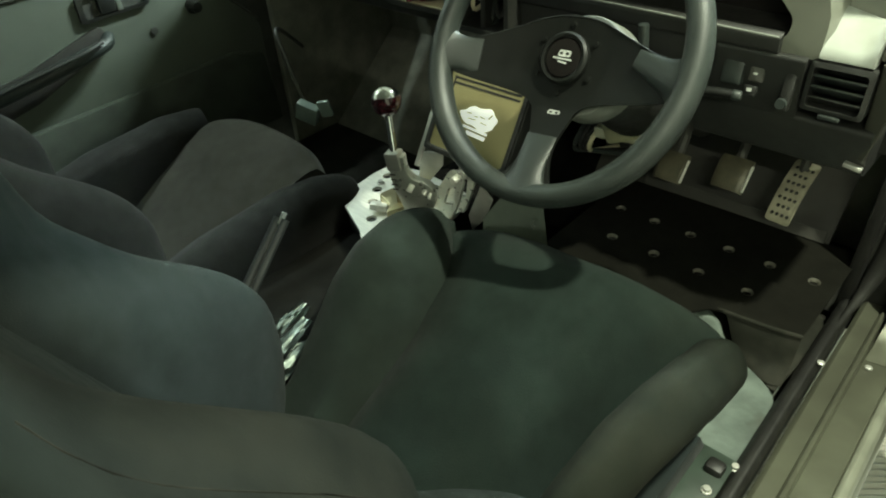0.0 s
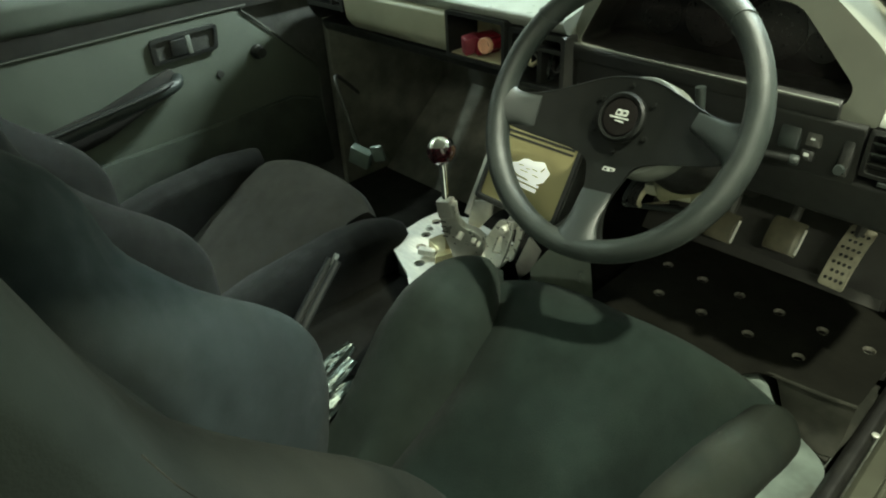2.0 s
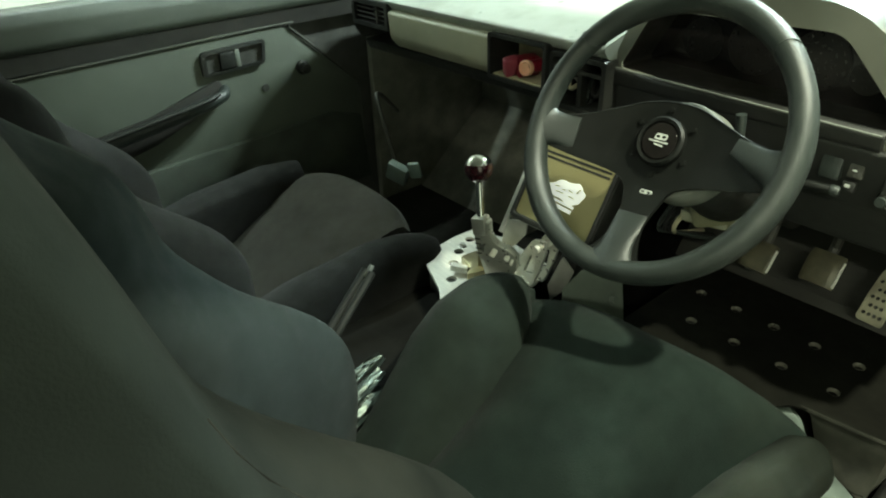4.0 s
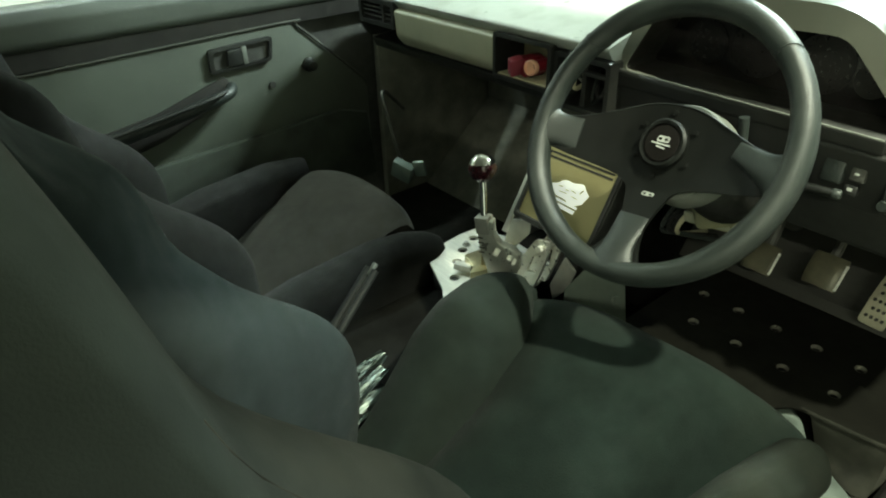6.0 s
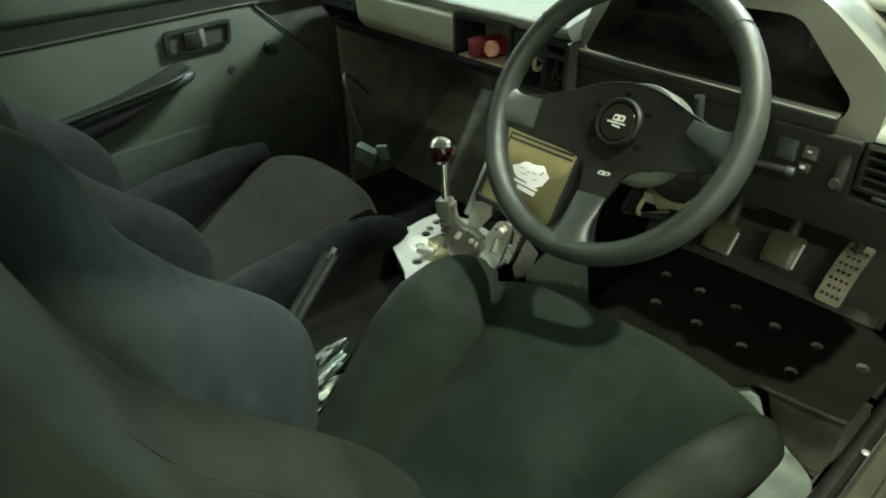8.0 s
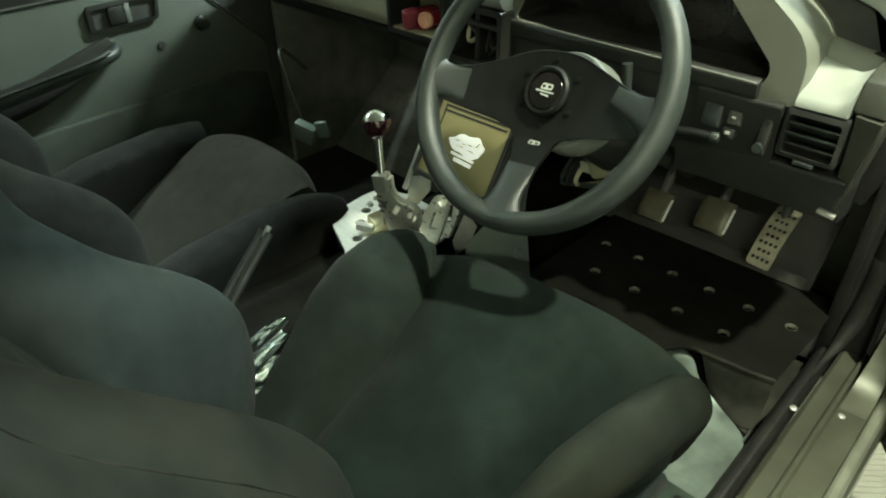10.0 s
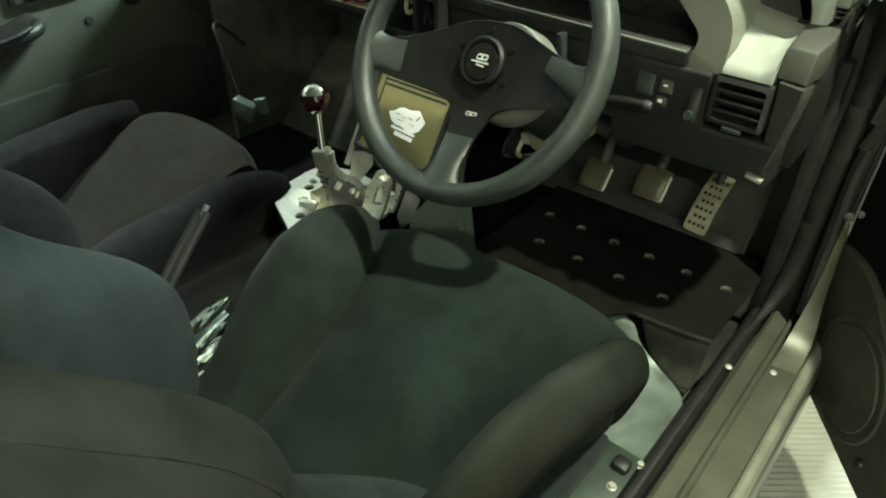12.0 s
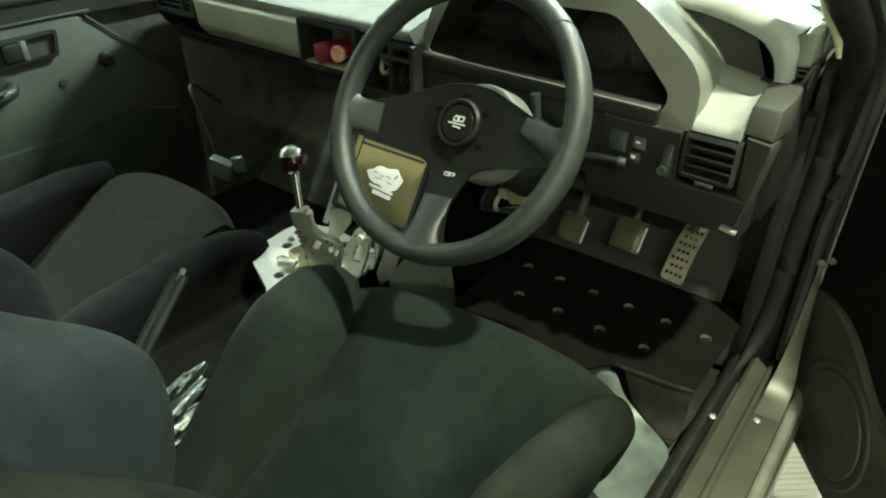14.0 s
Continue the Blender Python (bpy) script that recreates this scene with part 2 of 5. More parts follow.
LIP = material("worn_sill_lip", (0.21, 0.218, 0.172), 0.4, 0.3, vary=0.2, scale=14, stain=0.5, stain_colour=(0.13, 0.13, 0.10), stain_scale=16)
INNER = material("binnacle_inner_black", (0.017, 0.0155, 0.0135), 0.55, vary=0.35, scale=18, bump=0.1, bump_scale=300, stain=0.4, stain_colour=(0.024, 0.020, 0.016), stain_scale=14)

GLASS = bpy.data.materials.new("clear_glass")
GLASS.use_nodes = True
gb = GLASS.node_tree.nodes["Principled BSDF"]
gb.inputs["Transmission Weight"].default_value, gb.inputs["Roughness"].default_value, gb.inputs["IOR"].default_value = 1.0, 0.0, 1.02


# ---- building helpers ----
def thing(name, x, y, z, label="", category="", group="", kind=""):
    ob = new(name)
    ob.empty_display_size = 0.05
    ob.location = (x, y, z)
    return tagged(ob, label, category, group, kind)


def link(name, bm, mat, smooth=True, angle=40):
    bmesh.ops.recalc_face_normals(bm, faces=bm.faces)
    me = bpy.data.meshes.new(name)
    bm.to_mesh(me)
    bm.free()
    me.materials.append(mat)
    for p in me.polygons:
        p.use_smooth = smooth
    if smooth:
        me.set_sharp_from_angle(angle=radians(angle))
    return new(name, me)


def part(name, bm, mat, parent, label="", smooth=True, angle=40):
    """One mesh in world places, hung under a thing or a part."""
    ob = link(name, bm, mat, smooth, angle)
    ob.parent = parent
    if parent.type == "EMPTY":
        ob.matrix_parent_inverse = Matrix.Translation(-parent.location)
    return tagged(ob, label)


def solid(name, bm, mat, label="", category="", group="", kind="", smooth=True, angle=40):
    return tagged(link(name, bm, mat, smooth, angle), label, category, group, kind)


def box(size, at, turn=(0, 0, 0), bevel=0.0, bm=None, seg=2):
    one = bmesh.new()
    bmesh.ops.create_cube(one, size=1.0)
    bmesh.ops.scale(one, vec=size, verts=one.verts)
    if bevel:
        bmesh.ops.bevel(one, geom=list(one.edges), offset=bevel, segments=seg, affect="EDGES", profile=0.5)
    bmesh.ops.transform(one, matrix=pose(*at, *turn), verts=one.verts)
    return join(bm, one)


def join(bm, one):
    if bm is None:
        return one
    me = bpy.data.meshes.new("tmp")
    one.to_mesh(me)
    one.free()
    bm.from_mesh(me)
    bpy.data.meshes.remove(me)
    return bm


def cyl(r1, r2, a, b, n=20, bm=None, bevel=0.0):
    a, b = Vector(a), Vector(b)
    one = bmesh.new()
    bmesh.ops.create_cone(one, cap_ends=True, segments=n, radius1=r1, radius2=r2, depth=(b - a).length)
    if bevel:
        caps = [e for e in one.edges if len([f for f in e.link_faces if len(f.verts) == 4]) == 1]
        bmesh.ops.bevel(one, geom=caps, offset=bevel, segments=2, affect="EDGES", profile=0.5)
    m = Matrix.Translation((a + b) / 2) @ (b - a).to_track_quat("Z", "Y").to_matrix().to_4x4()
    bmesh.ops.transform(one, matrix=m, verts=one.verts)
    return join(bm, one)


def loft(rings, closed=True, caps=True, loop=False):
    """Rings of equal counts joined by quads. closed: each ring is a loop; loop: the last ring meets the first."""
    bm = bmesh.new()
    vs = [[bm.verts.new(p) for p in ring] for ring in rings]
    k = len(rings[0])
    for i in range(len(rings) if loop else len(rings) - 1):
        a, b = vs[i], vs[(i + 1) % len(rings)]
        for j in range(k if closed else k - 1):
            bm.faces.new((a[j], a[(j + 1) % k], b[(j + 1) % k], b[j]))
    if closed and caps and not loop:
        bm.faces.new(vs[0][::-1])
        bm.faces.new(vs[-1])
    return bm


def spline(pts, n):
    """n+1 points on a smooth curve through pts."""
    pts = [Vector(p) for p in pts]
    ext = [2 * pts[0] - pts[1], *pts, 2 * pts[-1] - pts[-2]]
    out = []
    for i in range(n + 1):
        u = i / n * (len(pts) - 1)
        k = min(int(u), len(pts) - 2)
        t = u - k
        p0, p1, p2, p3 = ext[k : k + 4]
        out.append(0.5 * (2 * p1 + (p2 - p0) * t + (2 * p0 - 5 * p1 + 4 * p2 - p3) * t**2 + (3 * p1 - p0 - 3 * p2 + p3) * t**3))
    return out


def tube(pts, r, n=24, k=10, bm=None):
    path = spline(pts, n) if n else [Vector(p) for p in pts]
    rings = []
    for i, p in enumerate(path):
        d = (path[min(i + 1, len(path) - 1)] - path[max(i - 1, 0)]).normalized()
        q = d.to_track_quat("Z", "Y").to_matrix()
        rr = r(i / (len(path) - 1)) if callable(r) else r
        rings.append([p + q @ Vector((rr * math.cos(a), rr * math.sin(a), 0)) for a in (2 * math.pi * j / k for j in range(k))])
    return join(bm, loft(rings))


def prism(poly, axis, a, b, bevel=0.0, bm=None, seg=2):
    """A flat outline pushed along an axis. poly holds the two other coordinates, in the order x, y, z."""
    one = bmesh.new()

    def at(p, v):
        return {"x": (v, p[0], p[1]), "y": (p[0], v, p[1]), "z": (p[0], p[1], v)}[axis]

    lo, hi = ([one.verts.new(at(p, v)) for p in poly] for v in (a, b))
    k = len(poly)
    one.faces.new(lo[::-1])
    one.faces.new(hi)
    for j in range(k):
        one.faces.new((lo[j], lo[(j + 1) % k], hi[(j + 1) % k], hi[j]))
    bmesh.ops.recalc_face_normals(one, faces=one.faces)
    if bevel:
        bmesh.ops.bevel(one, geom=list(one.edges), offset=bevel, segments=seg, affect="EDGES", profile=0.5)
    return join(bm, one)


def sphere(r, at, scale=(1, 1, 1), bm=None, u=24, v=16):
    one = bmesh.new()
    bmesh.ops.create_uvsphere(one, u_segments=u, v_segments=v, radius=r)
    bmesh.ops.transform(one, matrix=Matrix.Translation(at) @ Matrix.Diagonal((*scale, 1)), verts=one.verts)
    return join(bm, one)


def move(bm, m):
    bmesh.ops.transform(bm, matrix=m, verts=bm.verts)
    return bm


def holed(outer, holes, z0, z1):
    """A plate with round or other holes: outlines in x and y, between two heights."""
    bm = bmesh.new()
    edges = []
    for ring in (outer, *holes):
        vs = [bm.verts.new((x, y, z1)) for x, y in ring]
        edges += [bm.edges.new((vs[j], vs[(j + 1) % len(vs)])) for j in range(len(vs))]
    bmesh.ops.triangle_fill(bm, use_beauty=True, use_dissolve=False, edges=edges)
    bmesh.ops.recalc_face_normals(bm, faces=bm.faces)
    ext = bmesh.ops.extrude_face_region(bm, geom=list(bm.faces))
    bmesh.ops.translate(bm, vec=(0, 0, z0 - z1), verts=[v for v in ext["geom"] if isinstance(v, bmesh.types.BMVert)])
    return bm


def circle(x, y, r, n=16):
    return [(x + r * math.cos(2 * math.pi * j / n), y + r * math.sin(2 * math.pi * j / n)) for j in range(n)]


def lathe(profile, m, n=24):
    """A turned form: profile of radius and height, about the z axis of the pose m."""
    rings = [[m @ Vector((r * math.cos(2 * math.pi * j / n), r * math.sin(2 * math.pi * j / n), h)) for j in range(n)] for r, h in profile]
    return loft(rings)


def aim(at, way):
    """A pose at a place whose z axis points along way."""
    return Matrix.Translation(at) @ Vector(way).to_track_quat("Z", "Y").to_matrix().to_4x4()


def bolt(name, at, way, r, h, mat, parent, label=""):
    m = aim(at, way)
    bm = lathe([(0.001, 0), (r * 1.5, 0), (r * 1.5, h * 0.25), (r * 1.0, h * 0.3), (r * 0.95, h), (0.001, h * 1.02)], m, 6 if r > 0.005 else 10)
    return part(name, bm, mat, parent, label, smooth=False)


def rounded(corners, r, n=4):
    """A closed outline with rounded corners; r may be one radius or one for each corner."""
    out, k = [], len(corners)
    for i, c in enumerate(corners):
        rr = r[i] if isinstance(r, (list, tuple)) else r
        c, a, b = Vector(c), Vector(corners[i - 1]), Vector(corners[(i + 1) % k])
        p, q = c + (a - c).normalized() * rr, c + (b - c).normalized() * rr
        for j in range(n + 1):
            t = j / n
            out.append(tuple((1 - t) ** 2 * p + 2 * t * (1 - t) * c + t * t * q))
    return out


def lerp_table(table, v):
    for (a, x), (b, y) in zip(table, table[1:]):
        if v <= b:
            t = max(0.0, (v - a) / (b - a))
            return x + (y - x) * t
    return table[-1][1]


def smooth_ring(pts, n):
    """A closed smooth curve through a ring of points."""
    pts = [Vector(p) for p in pts]
    k, out = len(pts), []
    for i in range(k):
        p0, p1, p2, p3 = pts[i - 1], pts[i], pts[(i + 1) % k], pts[(i + 2) % k]
        for j in range(n):
            t = j / n
            out.append(0.5 * (2 * p1 + (p2 - p0) * t + (2 * p0 - 5 * p1 + 4 * p2 - p3) * t**2 + (3 * p1 - p0 - 3 * p2 + p3) * t**3))
    return out


def flat_ring(pts, n):
    return [(p.x, p.y) for p in smooth_ring([(x, y, 0) for x, y in pts], n)]


# ---- the garage ----
xs = [-3.2, 0.70]
while xs[-1] < 1.9:
    xs.append(xs[-1] + 0.007)
xs.append(4.2)
ribs = [[(x, y, GROUND + (0.0042 if 0 < i < len(xs) - 1 and i % 2 else 0.0)) for y in (-5.0, 5.0)] for i, x in enumerate(xs)]
bm = bmesh.new()
vs = [[bm.verts.new(p) for p in r] for r in ribs]
for a, b in zip(vs, vs[1:]):
    bm.faces.new((a[0], b[0], b[1], a[1]))
bmesh.ops.rotate(bm, verts=bm.verts, cent=(1.0, 0.5, 0), matrix=Matrix.Rotation(radians(-50), 3, "Z"))
solid("ground", bm, CONCRETE, "pale ribbed garage floor beside the car", "floor", kind="structure", smooth=False)
solid("base_ground", box((14, 14, 0.05), (0.4, 0, GROUND - 0.045)), CONCRETE, "pale garage floor", "floor", kind="structure")
solid("wall_west", box((0.1, 10, 3.1), (-3.2, 0, 1.25)), WALLM, "white painted garage wall", "wall", kind="structure")
solid("wall_east", box((0.1, 10, 3.1), (4.2, 0, 1.25)), WALLM, "white painted garage wall", "wall", kind="structure")
solid("wall_north", box((7.5, 0.1, 3.1), (0.5, 4.6, 1.25)), WALLM, "white painted garage wall", "wall", kind="structure")
solid("wall_south", box((7.5, 0.1, 3.1), (0.5, -4.6, 1.25)), WALLM, "white painted garage wall", "wall", kind="structure")
solid("ceiling", box((7.5, 9.3, 0.1), (0.5, 0, CEIL + 0.05)), WALLM, "white garage ceiling", "ceiling", kind="structure")
for lx, ly, watts, turn, sx, sy, tint in LAMPS:
    t = thing("added_ceiling_light", lx, ly, CEIL, "added unseen fluorescent light on the garage ceiling", "lamp", "ceiling lights")
    q = pose(lx, ly, CEIL, 0, 0, turn)
    part("casing", move(box((sx + 0.08, sy + 0.05, 0.05), (0, 0, -0.025), bevel=0.008), q), WALLM, t)
    part("light_tube", move(cyl(0.013, 0.013, (-sx / 2, 0, -0.07), (sx / 2, 0, -0.07)), q), TUBE, t, "glowing tube")
# Unseen fixture made up to carry the key light.
wl = thing("added_key_lamp", KEY_LAMP.x, KEY_LAMP.y, CEIL, "added unseen key lamp on a cable from the garage ceiling", "lamp")
part("cable", cyl(0.004, 0.004, (KEY_LAMP.x, KEY_LAMP.y, KEY_LAMP.z + 0.15), (KEY_LAMP.x, KEY_LAMP.y, CEIL), 8), BLACK, wl, "black cable")
part("shade", lathe([(0.008, 0.15), (0.020, 0.14), (0.024, 0.09), (0.062, 0.02), (0.064, 0.018), (0.058, 0.02), (0.020, 0.085), (0.008, 0.085)], Matrix.Translation(KEY_LAMP), 28), WALLM, wl, "white conical shade")
part("bulb", sphere(0.018, (KEY_LAMP.x, KEY_LAMP.y, KEY_LAMP.z + 0.055), u=16, v=10), TUBE, wl, "glowing bulb")

# ---- the car's shell ----
car = thing("car_body", 0.0, 0.0, GROUND, "old two-door hatchback body in dark olive paint with its driver door open", "car body", kind="structure")
# floor pan, tunnel and firewall
part("floor_pan", box((1.34, 2.6, 0.03), (0, -0.55, 0.035)), FLOORC, car, "black worn floor")
tun = [(-0.11, 0.05), (-0.085, 0.185), (-0.05, 0.21), (0.09, 0.21), (0.125, 0.185), (0.155, 0.05)]
part("tunnel", prism(tun, "y", -1.7, 0.62, 0.012), CARPET, car, "black carpeted centre tunnel")
part("firewall", box((1.38, 0.03, 0.66), (0, 0.66, 0.33)), FELT, car)
part("toe_board", move(box((0.47, 0.40, 0.012), (0, 0, 0)), pose(0.37, 0.585, 0.30, 56, 0, 0)), TOE, car, "dirty grey toe board")
part("passenger_toe_board", move(box((0.56, 0.42, 0.012), (0, 0, 0)), pose(-0.38, 0.56, 0.18, 40, 0, 0)), FELT, car)
# bare metal strip of floor by the sill
bare = loft([[(x, y, 0.078 + 0.005 * math.sin(9 * y) * math.sin(25 * x) ) for x in (0.30, 0.40, 0.50, 0.56, 0.60, 0.63, 0.652)] for y in (-0.75 + 0.05 * i for i in range(20))], closed=False)
part("bare_floor", bare, BARE, car, "scuffed bare metal floor")
matp = flat_ring([(0.44, 0.36), (0.652, 0.36), (0.652, 0.168), (0.648, 0.154), (0.632, 0.160), (0.602, 0.180), (0.566, 0.196), (0.525, 0.236), (0.50, 0.27)], 4)
part("floor_mat", prism(matp, "z", 0.080, 0.0865, 0.0015), MAT, car, "torn dark rubber floor mat")
flap = [[(0.430, 0.196, 0.162), (0.500, 0.203, 0.163), (0.508, 0.206, 0.158)], [(0.440, 0.172, 0.158), (0.510, 0.184, 0.160), (0.519, 0.186, 0.156)], [(0.452, 0.150, 0.150), (0.530, 0.176, 0.152), (0.540, 0.180, 0.146)], [(0.460, 0.140, 0.128), (0.552, 0.168, 0.128), (0.562, 0.170, 0.122)], [(0.465, 0.120, 0.104), (0.575, 0.155, 0.104), (0.602, 0.164, 0.098)], [(0.47, 0.08, 0.090), (0.615, 0.125, 0.093), (0.652, 0.138, 0.090)], [(0.48, 0.02, 0.086), (0.634, 0.06, 0.089), (0.662, 0.08, 0.089)], [(0.50, -0.1, 0.085), (0.634, -0.1, 0.088), (0.662, -0.1, 0.088)]]
cols = [spline([r[j] for r in flap], 28) for j in range(3)]
part("bare_flap", loft([[a, (a + b) / 2, b, (b + c) / 2, c] for a, b, c in zip(*cols)], closed=False), BARE, car, "bare bent floor metal")
# sill: inner flange, rubber seal, painted top with a step, outer face
sill = [(0.690, 0.03), (0.690, 0.086), (0.697, 0.092), (0.720, 0.089), (0.7225, 0.0975), (0.7265, 0.0985), (0.7295, 0.0965), (0.732, 0.086), (0.772, 0.083), (0.775, 0.076), (0.790, 0.072), (0.798, 0.060), (0.800, 0.03), (0.800, -0.06), (0.78, -0.10), (0.70, -0.10)]
part("sill", prism(sill, "y", -1.1, 0.46, 0.0012), PAINT, car, "dusty olive painted door sill")
part("sill_lip", prism(rounded([(0.774, 0.070), (0.774, 0.0815), (0.780, 0.0845), (0.788, 0.0815), (0.793, 0.072), (0.788, 0.066)], 0.002), "y", -1.1, 0.42, 0.0), LIP, car, "pale worn lip of the sill")
part("sill_trim", prism(rounded([(0.660, 0.060), (0.660, 0.094), (0.667, 0.107), (0.679, 0.109), (0.6855, 0.100), (0.6855, 0.060)], 0.004), "y", -1.0, 0.44, 0.0), RUBBER, car, "black-brown plastic sill trim")
pil = [(0.662, 0.43), (0.70, 0.440), (0.735, 0.452), (0.745, 0.50), (0.755, 0.66), (0.655, 0.66)]
part("hinge_pillar", prism(pil, "z", 0.02, 0.63, 0.006), PILLAR, car, "black hinge pillar")
gus = loft([[(x0, y, z), (x1, y + 0.010, z - 0.004), (x1, y + 0.05, z - 0.03), (x0, y + 0.05, z - 0.03)] for x0, x1, y, z in ((0.733, 0.771, 0.300, 0.0875), (0.734, 0.772, 0.34, 0.092), (0.735, 0.771, 0.37, 0.103), (0.737, 0.766, 0.392, 0.125), (0.739, 0.758, 0.412, 0.165), (0.740, 0.752, 0.425, 0.23), (0.740, 0.746, 0.432, 0.31))])
part("sill_gusset", gus, PAINT, car, "bright worn corner of the sill")
part("pillar_seal", tube([(0.674, 0.28, 0.100), (0.680, 0.36, 0.106), (0.688, 0.415, 0.130), (0.694, 0.445, 0.20), (0.697, 0.447, 0.40), (0.700, 0.44, 0.56), (0.700, 0.38, 0.66), (0.668, 0.25, 0.77), (0.600, 0.20, 0.94), (0.525, 0.17, 1.10)], lambda u: 0.006 + 0.015 * min(1, max(0, u - 0.13) * 4), 60, 12), PILLAR, car, "black rubber door seal")
part("outer_seal", tube([(0.735, 0.425, 0.12), (0.728, 0.432, 0.30), (0.725, 0.43, 0.55), (0.722, 0.39, 0.67), (0.69, 0.25, 0.79), (0.620, 0.20, 0.96), (0.545, 0.17, 1.11)], 0.011, 40, 8), RUBBER, car, "black rubber door seal")
part("pillar_trim", tube([(0.686, 0.345, 0.652), (0.678, 0.325, 0.685), (0.658, 0.27, 0.745), (0.605, 0.22, 0.90), (0.53, 0.19, 1.06)], lambda u: 0.0028 + 0.0045 * min(1, u * 3), 30, 10), CREAM, car, "beige pillar trim")
part("kick_panel", box((0.02, 0.26, 0.50), (0.665, 0.535, 0.30), bevel=0.004), PILLAR, car, "black kick panel")
part("kick_panel", box((0.02, 0.40, 0.50), (-0.675, 0.46, 0.28), bevel=0.004), FELT, car, "black kick panel")
for s in (1, -1):
    apil = tube([(s * 0.70, 0.56, 0.60), (s * 0.69, 0.43, 0.70), (s * 0.625, 0.32, 0.88), (s * 0.515, 0.20, 1.11)], 0.027, 24, 10)
    part("windscreen_pillar", apil, DARK, car, "black trimmed windscreen pillar")
    part("rear_side_panel", box((0.05, 1.1, 0.95), (s * 0.72, -1.55, 0.40), bevel=0.02), BODY, car)
    part("centre_pillar", box((0.05, 0.12, 0.40), (s * 0.70, -1.04, 0.80), (0, -14 * s, 0), bevel=0.01), DARK, car)
# Roof is out of view; its edge widths are set to shade the seats.
SHADE_ROOF = ((0.20, 0.480), (0.05, 0.515), (-0.12, 0.535), (-0.30, 0.565), (-0.50, 0.595), (-0.8, 0.60), (-1.4, 0.58), (-2.0, 0.53))
for name, lift, mat, label in (("roof", 0.0, LINER, "unseen pale roof lining, its edge set to shade the seats"), ("roof_skin", 0.035, BODY, "olive painted roof skin")):
    part(name, loft([[(w * u, y, 1.115 + lift + 0.03 * (1 - u * u)) for u in (-1, -0.8, -0.4, 0, 0.4, 0.8, 1)] for y, w in SHADE_ROOF], closed=False), mat, car, label)
part("rear_wall", box((1.45, 0.04, 1.1), (0, -2.05, 0.45)), DARK, car)
part("bonnet", box((1.45, 1.1, 0.03), (0, 1.25, 0.60), (-4, 0, 0), bevel=0.01), BODY, car, "olive bonnet")
part("cowl", box((1.42, 0.14, 0.04), (0, 0.70, 0.655), bevel=0.008), DARK, car)
ws = loft([[(x, 0.62 - 0.02 * (x / 0.6) ** 2 * 3, 0.70) for x in (-0.66, -0.3, 0, 0.3, 0.66)], [(x, 0.205, 1.12) for x in (-0.49, -0.24, 0, 0.24, 0.49)]], closed=False)
wsob = part("windscreen", ws, GLASS, car, "clear windscreen")
wsob.visible_shadow = False

# ---- passenger door ----
XD = -0.688
door = thing("door_1", XD - 0.03, -0.3, 0.1, "closed passenger door with worn grey-green vinyl panel", "door", kind="structure")
part("door_shell", box((0.05, 1.45, 0.62), (XD - 0.055, -0.33, 0.33)), DARK, door, "black door frame")
cap = prism([(XD - 0.10, 0.590), (XD - 0.012, 0.594), (XD - 0.004, 0.608), (XD - 0.010, 0.645), (XD - 0.03, 0.668), (XD - 0.10, 0.668)], "y", -1.0, 0.36, 0.006)
part("window_ledge", cap, LEDGE, door, "grey-green padded window ledge")
# Black filler box: the shade of the gap below the ledge as colour.
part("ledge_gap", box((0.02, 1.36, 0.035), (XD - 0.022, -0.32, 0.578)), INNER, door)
pan = [(-0.95, 0.13), (-0.95, 0.548), (0.03, 0.566), (0.05, 0.556), (0.225, 0.395), (0.235, 0.37), (0.235, 0.13)]
part("trim_panel", prism(pan, "x", XD - 0.03, XD, 0.004), DOORV, door, "scuffed grey-green vinyl trim panel")
part("trim_edge", tube([(XD + 0.001, -0.95, 0.550), (XD + 0.001, -0.4, 0.560), (XD + 0.001, 0.03, 0.568), (XD + 0.001, 0.055, 0.556), (XD + 0.001, 0.14, 0.478), (XD + 0.001, 0.23, 0.392)], 0.0030, 50, 8), ENDV, door, "pale rolled edge")
low = [(-0.95, 0.13), (-0.95, 0.300), (-0.39, 0.314), (-0.03, 0.326), (0.14, 0.335), (0.22, 0.31), (0.235, 0.13)]
# Lower panel in a darker colour than the trim panel above.
part("lower_panel", prism(low, "x", XD - 0.01, XD + 0.014, 0.006), LOWV, door, "darker lower panel")
# latch recess
outer = rounded([(-0.170, 0.487), (-0.168, 0.541), (-0.014, 0.546), (-0.022, 0.492)], 0.010)
inner = rounded([(-0.159, 0.494), (-0.158, 0.534), (-0.022, 0.539), (-0.030, 0.499)], 0.008)
fr = loft([[(XD - 0.004, y, z) for y, z in outer], [(XD + 0.008, y, z) for y, z in outer], [(XD + 0.009, y, z) for y, z in inner], [(XD + 0.0015, y, z) for y, z in inner]], caps=False)
bez = part("latch_bezel", fr, BLACK, door, "black latch surround")
part("latch_cup", loft([[(XD + 0.0025, y, z) for y, z in inner], [(XD + 0.0015, y, z) for y, z in inner]]), DARK, bez)
part("latch_lever", prism(rounded([(-0.128, 0.497), (-0.127, 0.533), (-0.092, 0.534), (-0.094, 0.498)], 0.006), "x", XD + 0.003, XD + 0.011, 0.002), BLACK, bez, "black latch lever")
part("latch_divider", box((0.008, 0.012, 0.04), (XD + 0.006, -0.086, 0.516), bevel=0.002), BOSS, bez, "worn grey divider")
